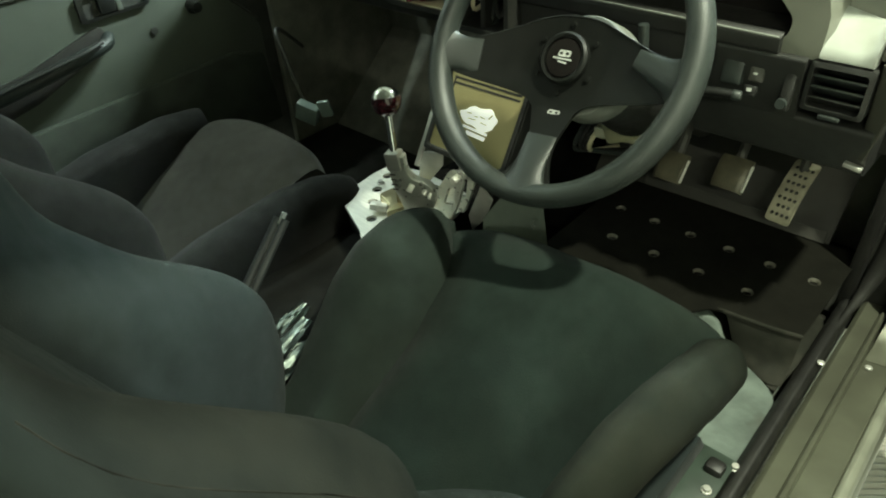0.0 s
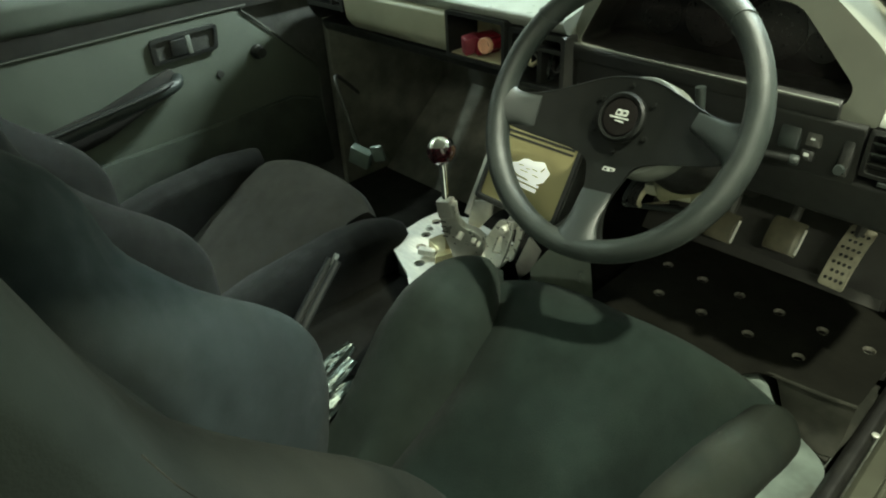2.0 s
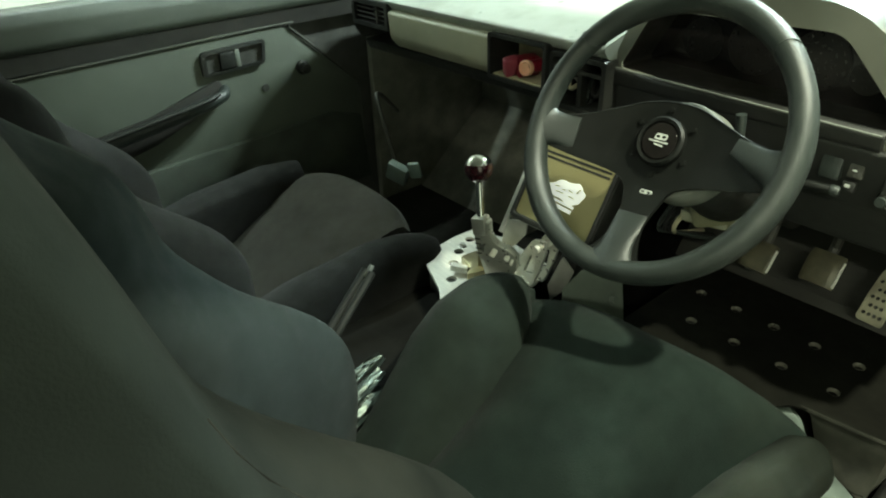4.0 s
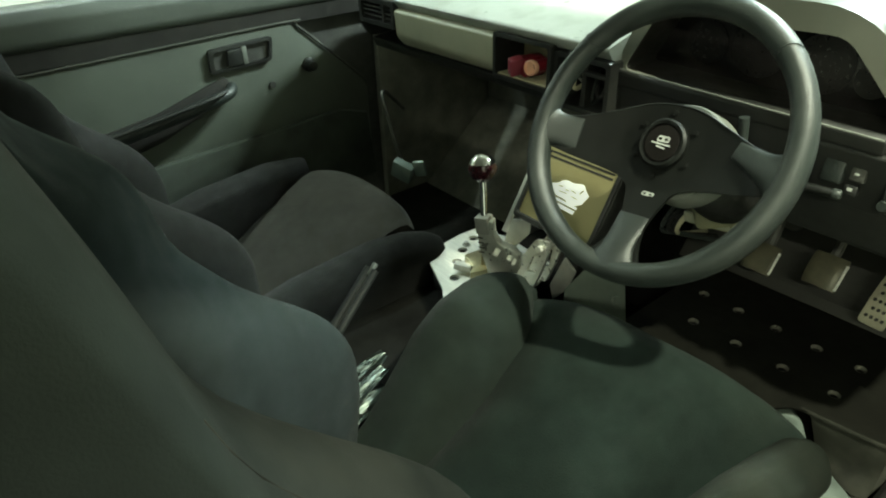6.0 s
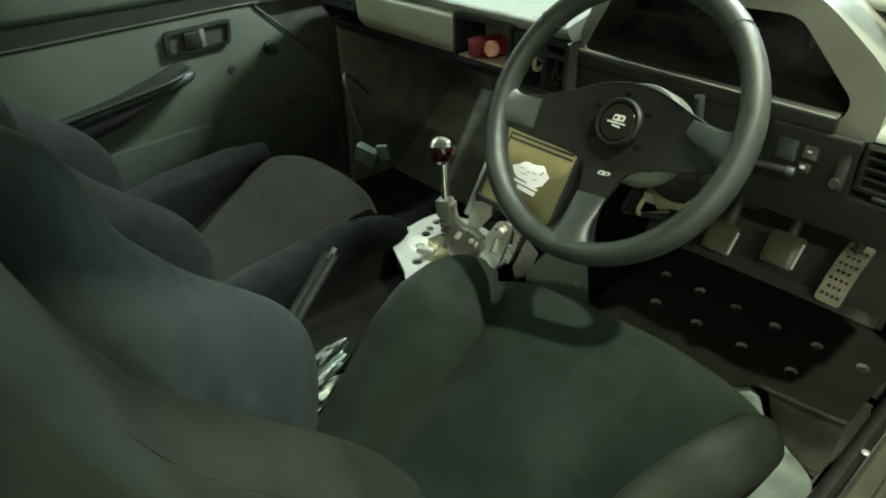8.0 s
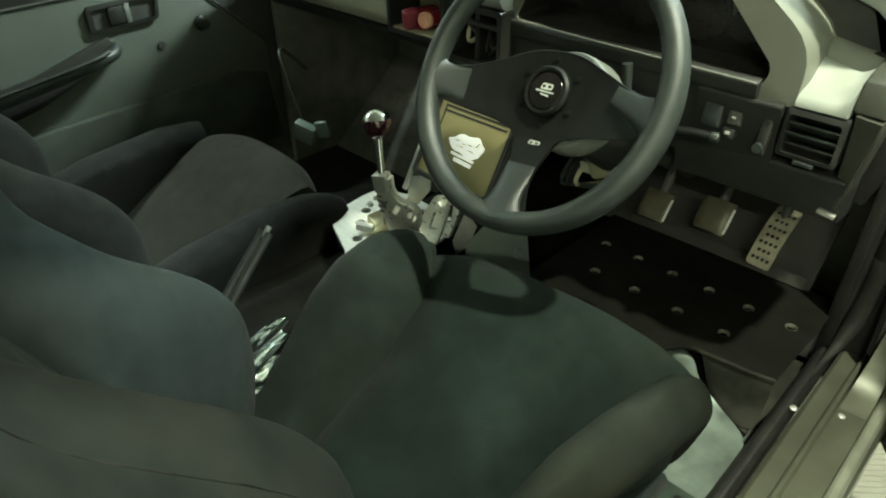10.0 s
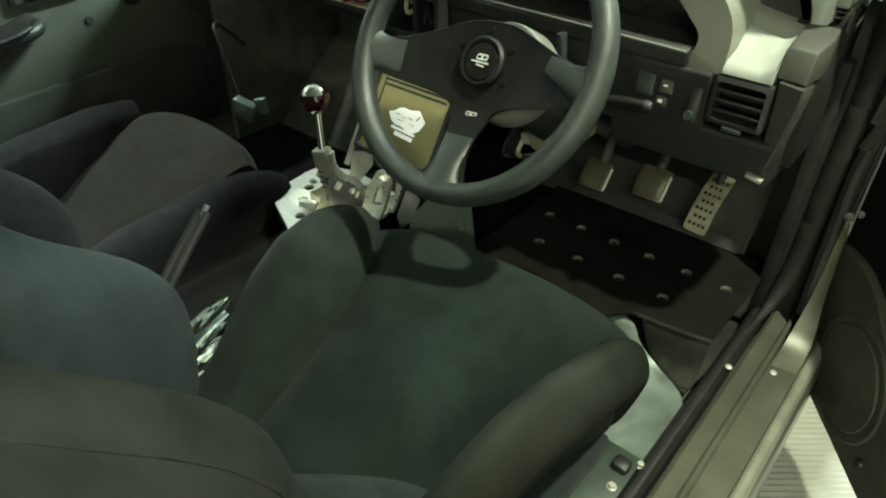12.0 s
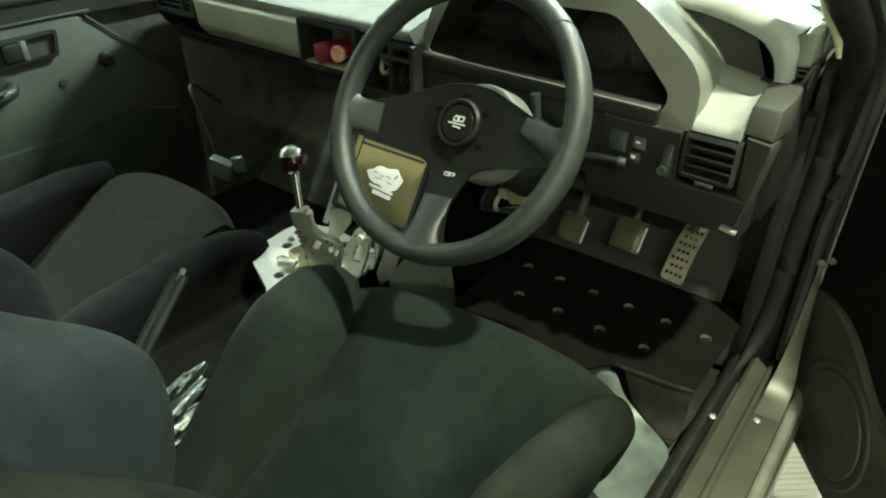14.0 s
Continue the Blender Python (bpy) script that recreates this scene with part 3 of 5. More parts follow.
# pull handle
arm = tube([(XD + 0.004, -0.128, 0.452), (XD + 0.034, -0.150, 0.448), (XD + 0.046, -0.22, 0.437), (XD + 0.048, -0.32, 0.422), (XD + 0.046, -0.45, 0.405), (XD + 0.044, -0.62, 0.39)], lambda u: 0.012 + 0.004 * u, 36, 12)
pull = part("pull_handle", arm, LEATHER, door, "black padded door pull")
# Dark raised plate painted for the shade under the pull handle.
part("handle_cup", prism(rounded([(-0.140, 0.478), (-0.118, 0.440), (-0.30, 0.368), (-0.62, 0.300), (-0.62, 0.385), (-0.30, 0.430)], 0.008), "x", XD - 0.004, XD + 0.006, 0.002), INNER, door, "dark plate for the shade in the pull recess")
part("handle_rail", tube([(XD + 0.052, -0.16, 0.461), (XD + 0.066, -0.22, 0.452), (XD + 0.066, -0.45, 0.421)], 0.005, 20, 8), BLACK, pull)
# window winder stub
part("winder_boss", lathe([(0.001, 0), (0.017, 0), (0.017, 0.006), (0.012, 0.010), (0.011, 0.024), (0.001, 0.026)], aim((XD + 0.001, 0.073, 0.462), (1, 0, 0))), BLACK, door, "black winder stub")
part("winder_hole", lathe([(0.001, 0), (0.009, 0), (0.008, 0.002), (0.001, 0.002)], aim((XD + 0.001, -0.028, 0.434), (1, 0, 0))), DARK, door)
gl = part("window_pane", box((0.005, 1.2, 0.36), (XD - 0.02, -0.42, 0.83), (0, 14, 0)), GLASS, door, "clear door glass")
gl.visible_shadow = False

# ---- driver door, open ----
hinge = Matrix.Translation((0.765, 0.45, 0.0)) @ pose(0, 0, 0, 0, 0, 35)
odoor = thing("door_2", 0.765, 0.45, 0.0, "half open driver door with bare black inner panel", "door", kind="structure")
# in the door's own plan it runs along -y, its inner face towards -x
shell = prism([(0.035, 0.03), (0.04, 0.30), (0.04, 0.64), (-1.05, 0.66), (-1.05, -0.012), (-0.01, -0.012)], "x", 0.004, 0.06, 0.006)
part("door_skin", move(shell, hinge), PILLAR, odoor, "black inner door frame")
part("outer_skin", move(box((0.012, 0.96, 0.60), (0.067, -0.56, 0.30), bevel=0.004), hinge), BODY, odoor, "olive door skin")
pn = rounded([(-0.005, -0.008), (0.028, 0.040), (0.034, 0.25), (-0.06, 0.262), (-0.118, 0.245), (-0.20, 0.20), (-1.02, 0.19), (-1.02, -0.008)], [0.01, 0.02, 0.02, 0.03, 0.02, 0.03, 0.01, 0.01])
part("inner_panel", move(prism(pn, "x", -0.010, 0.006, 0.002), hinge), PANELB, odoor, "bare dark inner panel")
part("speaker_ring", move(lathe([(0.084, 0), (0.088, 0.003), (0.100, 0.003), (0.103, 0)], aim((-0.010, -0.140, 0.108), (-1, 0, 0)), 40), hinge), PANELB, odoor, "round speaker ring")
part("speaker_cone", move(lathe([(0.001, 0.002), (0.084, 0.004), (0.086, 0.001), (0.001, 0.0)], aim((-0.011, -0.140, 0.108), (-1, 0, 0)), 32), hinge), PANELB, odoor)
part("door_edge_seal", move(tube([(-0.004, 0.0, -0.004), (-0.004, 0.036, 0.045), (-0.004, 0.040, 0.25), (-0.004, 0.042, 0.60)], 0.006, 30, 8), hinge), RUBBER, odoor, "black rubber edging")
for y, z in ((-0.022, 0.030), (-0.247, 0.036), (-0.40, 0.18)):
    part("trim_clip", move(lathe([(0.001, 0), (0.010, 0), (0.008, 0.006), (0.001, 0.007)], aim((-0.010, y, z), (-1, 0, 0)), 12), hinge), RUBBER, odoor)
bolt("hinge_bolt", (0.742, 0.425, 0.320), (0.3, -1, 0.4), 0.0045, 0.006, WORN, odoor, "bright hinge bolt")
bolt("hinge_bolt", (0.755, 0.428, 0.328), (0.3, -1, 0.4), 0.004, 0.006, WORN, odoor, "bright hinge bolt")
part("check_strap", move(box((0.014, 0.045, 0.030), (-0.012, 0.0, 0.040), bevel=0.004), hinge), RUBBER, odoor, "black door check strap")
for x, y in ((0.686, 0.227), (0.742, 0.287)):
    part("sill_screw", lathe([(0.001, 0), (0.0058, 0), (0.0054, 0.002), (0.003, 0.003), (0.001, 0.003)], aim((x, y, 0.1095 if x < 0.7 else 0.0865), (0, 0, 1)), 12), ALU_D, car, "bright sill screw")


# ---- seats ----
YF = [(0.10, -0.39), (0.19, -0.380), (0.28, -0.362), (0.356, -0.363), (0.40, -0.382), (0.437, -0.409), (0.475, -0.455), (0.503, -0.487), (0.539, -0.513), (0.560, -0.530), (0.580, -0.544), (0.606, -0.551), (0.640, -0.556), (0.672, -0.569), (0.692, -0.584), (0.705, -0.602), (0.718, -0.624), (0.74, -0.640), (0.78, -0.655), (0.85, -0.675), (0.98, -0.71)]
YC = [(0.10, -0.43), (0.25, -0.47), (0.35, -0.505), (0.50, -0.565), (0.65, -0.625), (0.85, -0.69), (0.98, -0.73)]
HW = [(0.10, 0.262), (0.28, 0.270), (0.45, 0.264), (0.58, 0.256), (0.70, 0.250), (0.78, 0.232), (0.85, 0.222), (0.98, 0.18)]

# the outer driver bolster is lower and worn further back
YR = [(0.10, -0.33), (0.26, -0.322), (0.30, -0.340), (0.332, -0.362), (0.36, -0.382), (0.40, -0.414), (0.446, -0.456), (0.468, -0.480), (0.487, -0.488), (0.515, -0.490), (0.545, -0.496), (0.576, -0.512), (0.606, -0.533), (0.637, -0.562), (0.665, -0.590), (0.688, -0.612), (0.705, -0.627), (0.722, -0.637), (0.75, -0.645), (0.78, -0.652), (0.80, -0.657), (0.85, -0.672), (0.98, -0.72)]


def seat(cx, label, insert, side):
    t = thing("bucket_seat", cx, -0.3, 0.05, label, "car seat", "front bucket seats")

    def zi(y):
        if cx < 0:
            return lerp_table([(-0.50, 0.085), (-0.40, 0.120), (-0.307, 0.170), (-0.207, 0.229), (-0.117, 0.272), (-0.05, 0.291), (-0.018, 0.294), (0.0, 0.288), (0.010, 0.262)], y)
        return lerp_table([(-0.50, 0.175), (-0.42, 0.200), (-0.30, 0.252), (-0.20, 0.300), (-0.13, 0.326), (-0.07, 0.334), (-0.03, 0.326), (-0.008, 0.300), (0.006, 0.25)], y)

    def wi(y):
        return lerp_table([(-0.5, 0.120), (-0.22, 0.122), (-0.12, 0.165), (-0.06, 0.222), (-0.02, 0.218), (0.006, 0.205)], y)

    rings = []
    for i in range(33):
        y = -0.50 + 0.506 * i / 32
        z, w = zi(y), wi(y)
        wr = lerp_table([(-0.5, 0.175), (-0.30, 0.190), (-0.12, 0.204), (-0.06, 0.222), (-0.02, 0.226), (0.006, 0.218)], y)
        if cx < 0:
            w, wr = 0.176, 0.166
        deep = lerp_table([(-0.5, 0.12), (-0.16, 0.115), (-0.10, 0.100), (-0.05, 0.056), (-0.02, 0.030), (0.01, 0.020)], y) if cx > 0 else 0.010
        front = max(0, min(1, (y + 0.22) / 0.16)) ** 2
        top = []
        for u in (-1, -0.94, -0.87, -0.78, -0.66, -0.5, -0.25, 0, 0.2, 0.35, 0.45, 0.52, 0.58, 0.64, 0.70, 0.76, 0.82, 0.88, 0.94, 1):
            xr = (wr if u > 0 else w) * u
            dip = max(0.0, min(1.0, (xr - 0.080) / 0.105))
            dip = deep * dip * dip * (3 - 2 * dip) if u > 0 else (0.040 if cx > 0 else 0.010) * abs(u) ** 3
            ahead = max(0.0, min(1.0, (u - 0.35) / 0.4))
            roll = -0.03 * abs(u) ** 3 if u < 0 or cx < 0 else 0.03 * u * (1.0 - u) + 0.024 * ahead * ahead * (3 - 2 * ahead) - 0.016 * max(0.0, (u - 0.76) / 0.24) ** 2
            top.append((cx + xr, y + roll * front, z + 0.008 * (1 - u * u) - dip))
        rings.append([*top, (cx + wr, y - 0.02, 0.16 if cx > 0 else 0.07), (cx - w, y - 0.02, 0.16 if cx > 0 else 0.07)])
    part("cushion", loft(rings), insert, t, "flat cloth cushion", angle=60)
    hbs = {-1: [(-0.52, -0.02), (-0.42, -0.008), (-0.37, 0.002), (-0.31, 0.034), (-0.25, 0.060), (-0.21, 0.064), (-0.15, 0.048), (-0.11, 0.034), (-0.09, 0.018), (-0.072, -0.015)], 1: [(-0.55, 0.310), (-0.45, 0.345), (-0.35, 0.374), (-0.28, 0.385), (-0.195, 0.374), (-0.13, 0.354), (-0.08, 0.337), (-0.05, 0.322), (-0.025, 0.288)] if cx > 0 else [(-0.52, 0.26), (-0.42, 0.276), (-0.32, 0.296), (-0.22, 0.306), (-0.13, 0.304), (-0.08, 0.296), (-0.05, 0.282), (-0.025, 0.250)]}
    for s in (-1, 1):
        rings = []
        for i in range(37):
            v = i / 36
            y = -0.52 + (0.450 if s < 0 else 0.495 if cx > 0 else 0.497) * (1 - (1 - v) ** 1.3)
            z, b = zi(y), (lerp_table(hbs[s], y) if s < 0 else lerp_table(hbs[s], y) - z)
            if cx < 0:
                b = lerp_table([(-0.52, 0.23), (-0.42, 0.262), (-0.30, 0.290), (-0.15, 0.303), (-0.08, 0.294), (-0.04, 0.280), (-0.01, 0.255)], y) + (0.012 if s < 0 else 0.0) - z
            y1 = -0.15 if s < 0 and cx > 0 else -0.072 if cx > 0 else -0.055
            sq = max(0.12, min(1.0, (1 - max(0, (y - y1) / 0.08)) if y > y1 else 1.0)) ** 0.5
            mid = 0.200
            pts = [(0.090, z - 0.07), (0.106, z - 0.030), (0.138, z + b * 0.34), (0.172, z + b * 0.88), (0.200, z + b), (0.230, z + b * 0.86), (0.254, z + b * 0.40), (0.264, z - 0.035), (0.256, z - 0.10), (0.19, z - 0.12)]
            tap = lerp_table([(-0.45, 0.050), (-0.36, 0.040), (-0.26, 0.008), (-0.2, 0.0)], y)
            pts = [(x - tap * max(0, min(1, (x - 0.13) / 0.12)), zz - (0.018 if x < 0.13 else 0)) for x, zz in pts]
            if s > 0 or cx < 0:
                zc = z + b
                low = min(z, zc - 0.03)
                mid = 0.222
                grow = lerp_table([(-0.40, -0.050), (-0.30, -0.036), (-0.20, -0.025), (-0.10, -0.024), (-0.05, -0.026), (0.0, -0.042)], y) if cx > 0 else -0.015
                pts = [(0.136, low - 0.12), (0.150, low - 0.07), (0.166, zc - 0.036), (0.186, zc - 0.008), (0.214, zc), (0.246 + grow * 0.7, zc - 0.006), (0.270 + grow, zc - 0.026), (0.281 + grow, zc - 0.065), (0.270 + grow, zc - 0.14), (0.19, zc - 0.16)]
            if s > 0 and cx > 0:
                pts = [(0.165, low - 0.12), (0.170, low - 0.075)] + [(0.166 + (x - 0.166) * (1 + grow / 0.115), zz) for x, zz in ((0.180, zc - 0.046), (0.196, zc - 0.011), (0.222, zc), (0.246, zc - 0.008), (0.268, zc - 0.030), (0.266, zc - 0.058), (0.226, zc - 0.13), (0.19, zc - 0.16))]
                mid = 0.205 + 0.022 * max(0.0, min(1.0, (y + 0.12) / 0.08))
            ring = smooth_ring([(cx + (0.013 if cx > 0 and s > 0 else 0.0) + s * (mid + (x - mid) * sq), y + 0.02 * (1 - abs(x - mid) / 0.09) * v * v, zz) for x, zz in pts], 4)
            rings.append(ring)
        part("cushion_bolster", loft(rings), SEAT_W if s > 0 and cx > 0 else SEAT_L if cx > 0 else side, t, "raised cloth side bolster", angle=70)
        # side bolsters of the backrest, in level slices
        rings = []
        for i in range(49):
            z = 0.13 + 0.85 * i / 48
            worn = s > 0 and cx > 0
            yf, yc, w = lerp_table(YF, z), lerp_table(YC, z), lerp_table(HW, z)
            sm = [lerp_table(YR if worn else YF, z + d) for d in (-0.020, -0.015, -0.010, -0.005, 0, 0.005, 0.010, 0.015, 0.020)]
            yf = sum(sm) / 9
            yb = yc - 0.10
            wi_ = w - 0.135
            cr = min(w - 0.040, 0.1825 if worn else 0.2075)
            d = yf - yc
            pts = [(wi_ - 0.01, yc - 0.03), (wi_, yc + 0.004), (wi_ + 0.022, yc + d * 0.45), (cr - 0.022, yc + d * 0.86), (cr, yf), (cr + 0.028, yf - abs(d) * 0.16), (w - 0.004, yf - abs(d) * 0.55), (w, yc - 0.01), (w - 0.012, yb + 0.02), (w - 0.06, yb), (wi_, yb)]
            rings.append(smooth_ring([(cx - 0.0125 + s * x, y, z) for x, y in pts], 3))
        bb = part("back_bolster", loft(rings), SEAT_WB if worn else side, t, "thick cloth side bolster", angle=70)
        if worn:
            k = round(len(rings[0]) * 5.2 / 11)
            stitch = [Vector(r[k]) for r in rings[20:36]]
            part("seam", tube(stitch, 0.0006, 60, 6), STITCH, bb, "pale stitched seam")
    rings = []
    for i in range(33):
        z = 0.22 + 0.78 * i / 32
        yc, w = lerp_table(YC, z), lerp_table(HW, z) - 0.118
        top = [(cx + w * u, yc - 0.030 + 0.014 * (1 - u * u), z) for u in (-1, -0.8, -0.5, 0, 0.5, 0.8, 1)]
        rings.append([*top, (cx + w, yc - 0.11, z), (cx - w, yc - 0.11, z)])
    # The driver's backrest takes the darker cloth to imitate its shade.
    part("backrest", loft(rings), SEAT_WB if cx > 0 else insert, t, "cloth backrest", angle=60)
    part("seat_shell", loft([[(cx + x * w, y0, z) for x, y0 in ((-1, yf), (1, yf), (1, yb), (-1, yb))] for z, w, yf, yb in ((0.11, 0.22, -0.06, -0.47), (0.14, 0.235, -0.05, -0.50), (0.165, 0.23, -0.06, -0.51))]), side, t, "dark cloth covered seat base")
    return t


seat(0.39, "dark green-grey cloth bucket driver seat with tall side bolsters", SEAT_IN, SEAT)
seat(-0.318, "dark brown-black cloth bucket passenger seat beside the tunnel", SEAT_P, SEAT_PB)

# seat mounting, right of the driver seat
t = thing("seat_bracket", 0.645, -0.09, 0.09, "dark green painted seat mounting bracket with bolts", "bracket")
part("plate", box((0.070, 0.16, 0.006), (0.628, -0.10, 0.100), (4, 0, 0), bevel=0.001), GREEN, t)
part("upright", box((0.006, 0.15, 0.03), (0.596, -0.10, 0.115), bevel=0.001), GREEN, t)
part("foot", box((0.024, 0.022, 0.016), (0.645, -0.048, 0.110), bevel=0.005), RUBBER, t)
for x, y in ((0.664, -0.028), (0.650, -0.083)):
    bolt("bolt", (x, y, 0.104), (0, 0, 1), 0.0048, 0.006, ALU_D, t, "bright bolt")

# bent bright metal by the tunnel
t = thing("seat_rail", 0.04, -0.25, 0.09, "crumpled bright metal rail beside the tunnel", "bracket")
for k, (x, y, z, rz, w_) in enumerate(((0.082, -0.328, 0.208, 16, 0.016), (0.106, -0.346, 0.204, 13, 0.018), (0.128, -0.366, 0.194, 10, 0.018))):
    rings = []
    for i in range(31):
        v = -0.085 + 0.0055 * i
        ridge = [0.0030 * noise.noise(Vector((u * 2.6, v * 16, k * 7.0))) + 0.0016 * noise.noise(Vector((u * 6.0, v * 60, k * 3.0))) for u in (-1, -0.8, -0.6, -0.4, -0.2, 0, 0.2, 0.4, 0.6, 0.8, 1)]
        rings.append([pose(x, y, z, 6, 24 - 26 * (k % 2), rz) @ Vector((w_ * (j - 5) / 5 * (1 - 0.5 * (i / 30) ** 4), v, 2.0 * r)) for j, r in enumerate(ridge)])
    part("strip", loft(rings, closed=False), FOIL, t, "crumpled bright foil strip", angle=50)
part("rail", box((0.03, 0.26, 0.02), (0.108, -0.37, 0.176), (0, 18, 12), bevel=0.003), WORN, t, "dull steel rail")

# ---- steering wheel ----
TILT = radians(31)
WN = Vector((0, -math.cos(TILT), math.sin(TILT)))
WU = Vector((0, math.sin(TILT), math.cos(TILT)))
WC = Vector((0.3465, 0.002, 0.586)) + 0.03 * WN
WM = Matrix.Translation(WC) @ Matrix(((1, 0, 0), (0, WU.y, WN.y), (0, WU.z, WN.z))).to_4x4()
# in the wheel's plan: x right, y up its face, z towards the driver
t = thing("steering_wheel", *WC, "black three-spoke sports steering wheel with grey leather rim", "steering wheel")
WM = WM @ Matrix.Rotation(radians(6), 4, "Z")
R0W, RT = 0.1645, 0.0149
rings = []
for i in range(72):
    a = 2 * math.pi * i / 72
    rr = RT * (1 + 0.06 * math.cos(3 * a + 1.5))
    rings.append([WM @ Vector(((R0W + rr * math.cos(b)) * math.cos(a), (R0W + rr * math.cos(b)) * math.sin(a), 1.12 * rr * math.sin(b))) for b in (2 * math.pi * j / 14 for j in range(14))])
rim = part("rim", loft(rings, loop=True), LEATHER, t, "worn grey leather rim")


def flat_curve(pts, n):
    return [(p.x, p.y) for p in spline([(x, y, 0) for x, y in pts], n)]


edge = flat_curve([(-0.157, 0.010), (-0.12, 0.012), (-0.075, 0.030), (-0.035, 0.046), (0, 0.050), (0.035, 0.046), (0.075, 0.030), (0.12, 0.012), (0.157, 0.010)], 32)
edge += flat_curve([(0.155, -0.034), (0.12, -0.040), (0.06, -0.047), (0.034, -0.056), (0.025, -0.075), (0.019, -0.098), (0.020, -0.118), (0.030, -0.143), (0.045, -0.157)], 24)
edge += flat_curve([(-0.045, -0.157), (-0.030, -0.143), (-0.020, -0.118), (-0.019, -0.098), (-0.025, -0.075), (-0.034, -0.056), (-0.06, -0.047), (-0.12, -0.040), (-0.155, -0.034)], 24)


def dish(x, y):
    r = math.hypot(x, y)
    return -0.030 + 0.030 * max(0, min(1, (r - 0.055) / 0.10)) ** 1.2


bm = bmesh.new()
vs = [bm.verts.new((x, y, 0)) for x, y in edge]
es = [bm.edges.new((vs[j], vs[(j + 1) % len(vs)])) for j in range(len(vs))]
bmesh.ops.triangle_fill(bm, use_beauty=True, edges=es)
bmesh.ops.subdivide_edges(bm, edges=[e for e in bm.edges if e.calc_length() > 0.02], cuts=3)
bmesh.ops.triangulate(bm, faces=bm.faces)
ext = bmesh.ops.extrude_face_region(bm, geom=list(bm.faces))
for v in ext["geom"]:
    if isinstance(v, bmesh.types.BMVert):
        v.co.z = -0.005
for v in bm.verts:
    v.co.z += dish(v.co.x, v.co.y)
part("spoke_plate", move(bm, WM), SPOKE, t, "satin black three-arm spoke plate", angle=30)
# Paler tube laid along the top edge to imitate its reflected line.
rimline = [WM @ Vector((x, y, dish(x, y) + 0.0004)) for x, y in edge[3:30]]
part("plate_edge", tube(rimline, 0.0007, 0, 6), WORN, t, "thin paler tube for the glint on the plate edge")
# leather wrapped roots where the spokes meet the rim
for pts, w, end in (([(-0.162, -0.012, 0.0), (-0.140, -0.012, -0.006), (-0.112, -0.012, -0.014)], 0.030, 0.72), ([(0.162, -0.012, 0.0), (0.134, -0.008, -0.006), (0.092, 0.008, -0.018)], 0.030, 0.34), ([(0.0, -0.163, 0.0), (0.0, -0.130, -0.006), (0.0, -0.092, -0.018)], 0.028, 0.72)):
    rings = []
    p = spline(pts, 10)
    d = (p[-1] - p[0]).normalized()
    side = d.cross(Vector((0, 0, 1))).normalized()
    for i, c in enumerate(p):
        u = i / 10
        ww, hh = w * (0.72 + (end - 0.72) * u**1.2 + 0.95 * (1 - u) ** 5), 0.0150 * (1 - u) ** 1.1 + 0.0012
        rings.append([WM @ (c + side * ww * math.cos(b) + Vector((0, 0, hh * math.sin(b)))) for b in (2 * math.pi * j / 16 for j in range(16))])
    part("spoke_root", loft(rings), ROOT, t, "grey leather spoke root", angle=60)
horn = part("horn_button", lathe([(0.001, 0.004), (0.020, 0.003), (0.0245, 0.000), (0.0245, 0.006), (0.028, 0.007), (0.031, 0.004), (0.031, -0.004), (0.001, -0.006)], WM @ pose(0, 0, -0.027), 40), SPOKE, t, "gloss black horn button")
part("horn_face", lathe([(0.001, 0.0015), (0.022, 0.0005), (0.0235, -0.001), (0.001, -0.002)], WM @ pose(0, 0, -0.0225), 36), GLASSY, horn)
for k in range(6):
    a = radians(30 + 60 * k)
    bolt("hub_screw", WM @ Vector((0.040 * math.cos(a), 0.040 * math.sin(a), -0.030)), WN, 0.0032, 0.003, SPOKE, t)


def emblem(name, m, w, h, parent, mat, thick=0.0006):
    """A plain mark: a flat loop with two holes over a long and a short slanted bar."""
    loop = rounded([(-0.30 * w, 0.00 * h), (0.42 * w, -0.02 * h), (0.46 * w, 0.40 * h), (-0.22 * w, 0.44 * h)], 0.14 * h, 3)
    holes = [[(cx * w + 0.11 * w * math.cos(a), 0.21 * h + 0.10 * h * math.sin(a)) for a in (2 * math.pi * k / 10 for k in range(10))] for cx in (-0.10, 0.24)]
    bm = holed(loop, holes, 0.0, thick)
    for x0, x1, y0, y1 in ((-0.55, 0.55, -0.20, -0.08), (-0.22, 0.30, -0.42, -0.30)):
        bm = prism([(x0 * w, (y0 + 0.05) * h), (x1 * w, (y0 - 0.05) * h), (x1 * w, (y1 - 0.05) * h), (x0 * w, (y1 + 0.05) * h)], "z", 0, thick, bm=bm)
    return part(name, move(bm, m), mat, parent, "plain silver printed mark", smooth=False)


emblem("horn_mark", WM @ pose(0, 0.001, -0.0208), 0.023, 0.018, horn, PRINT)
emblem("spoke_mark", WM @ pose(0.0, -0.066, -0.0285), 0.023, 0.013, t, PRINT)
# seams of the leather and a pale tag inside the rim
for deg in (42, 138):
    a = radians(deg)
    rr = RT * (1 + 0.06 * math.cos(3 * a + 1.5)) + 0.0004
    part("rim_seam", tube([WM @ Vector(((R0W + rr * math.cos(b)) * math.cos(a + 0.05 * math.sin(b)), (R0W + rr * math.cos(b)) * math.sin(a + 0.05 * math.sin(b)), 1.12 * rr * math.sin(b))) for b in (radians(10 + 17 * k) for k in range(21))], 0.0007, 0, 6), LEATHER, rim, "raised leather seam")
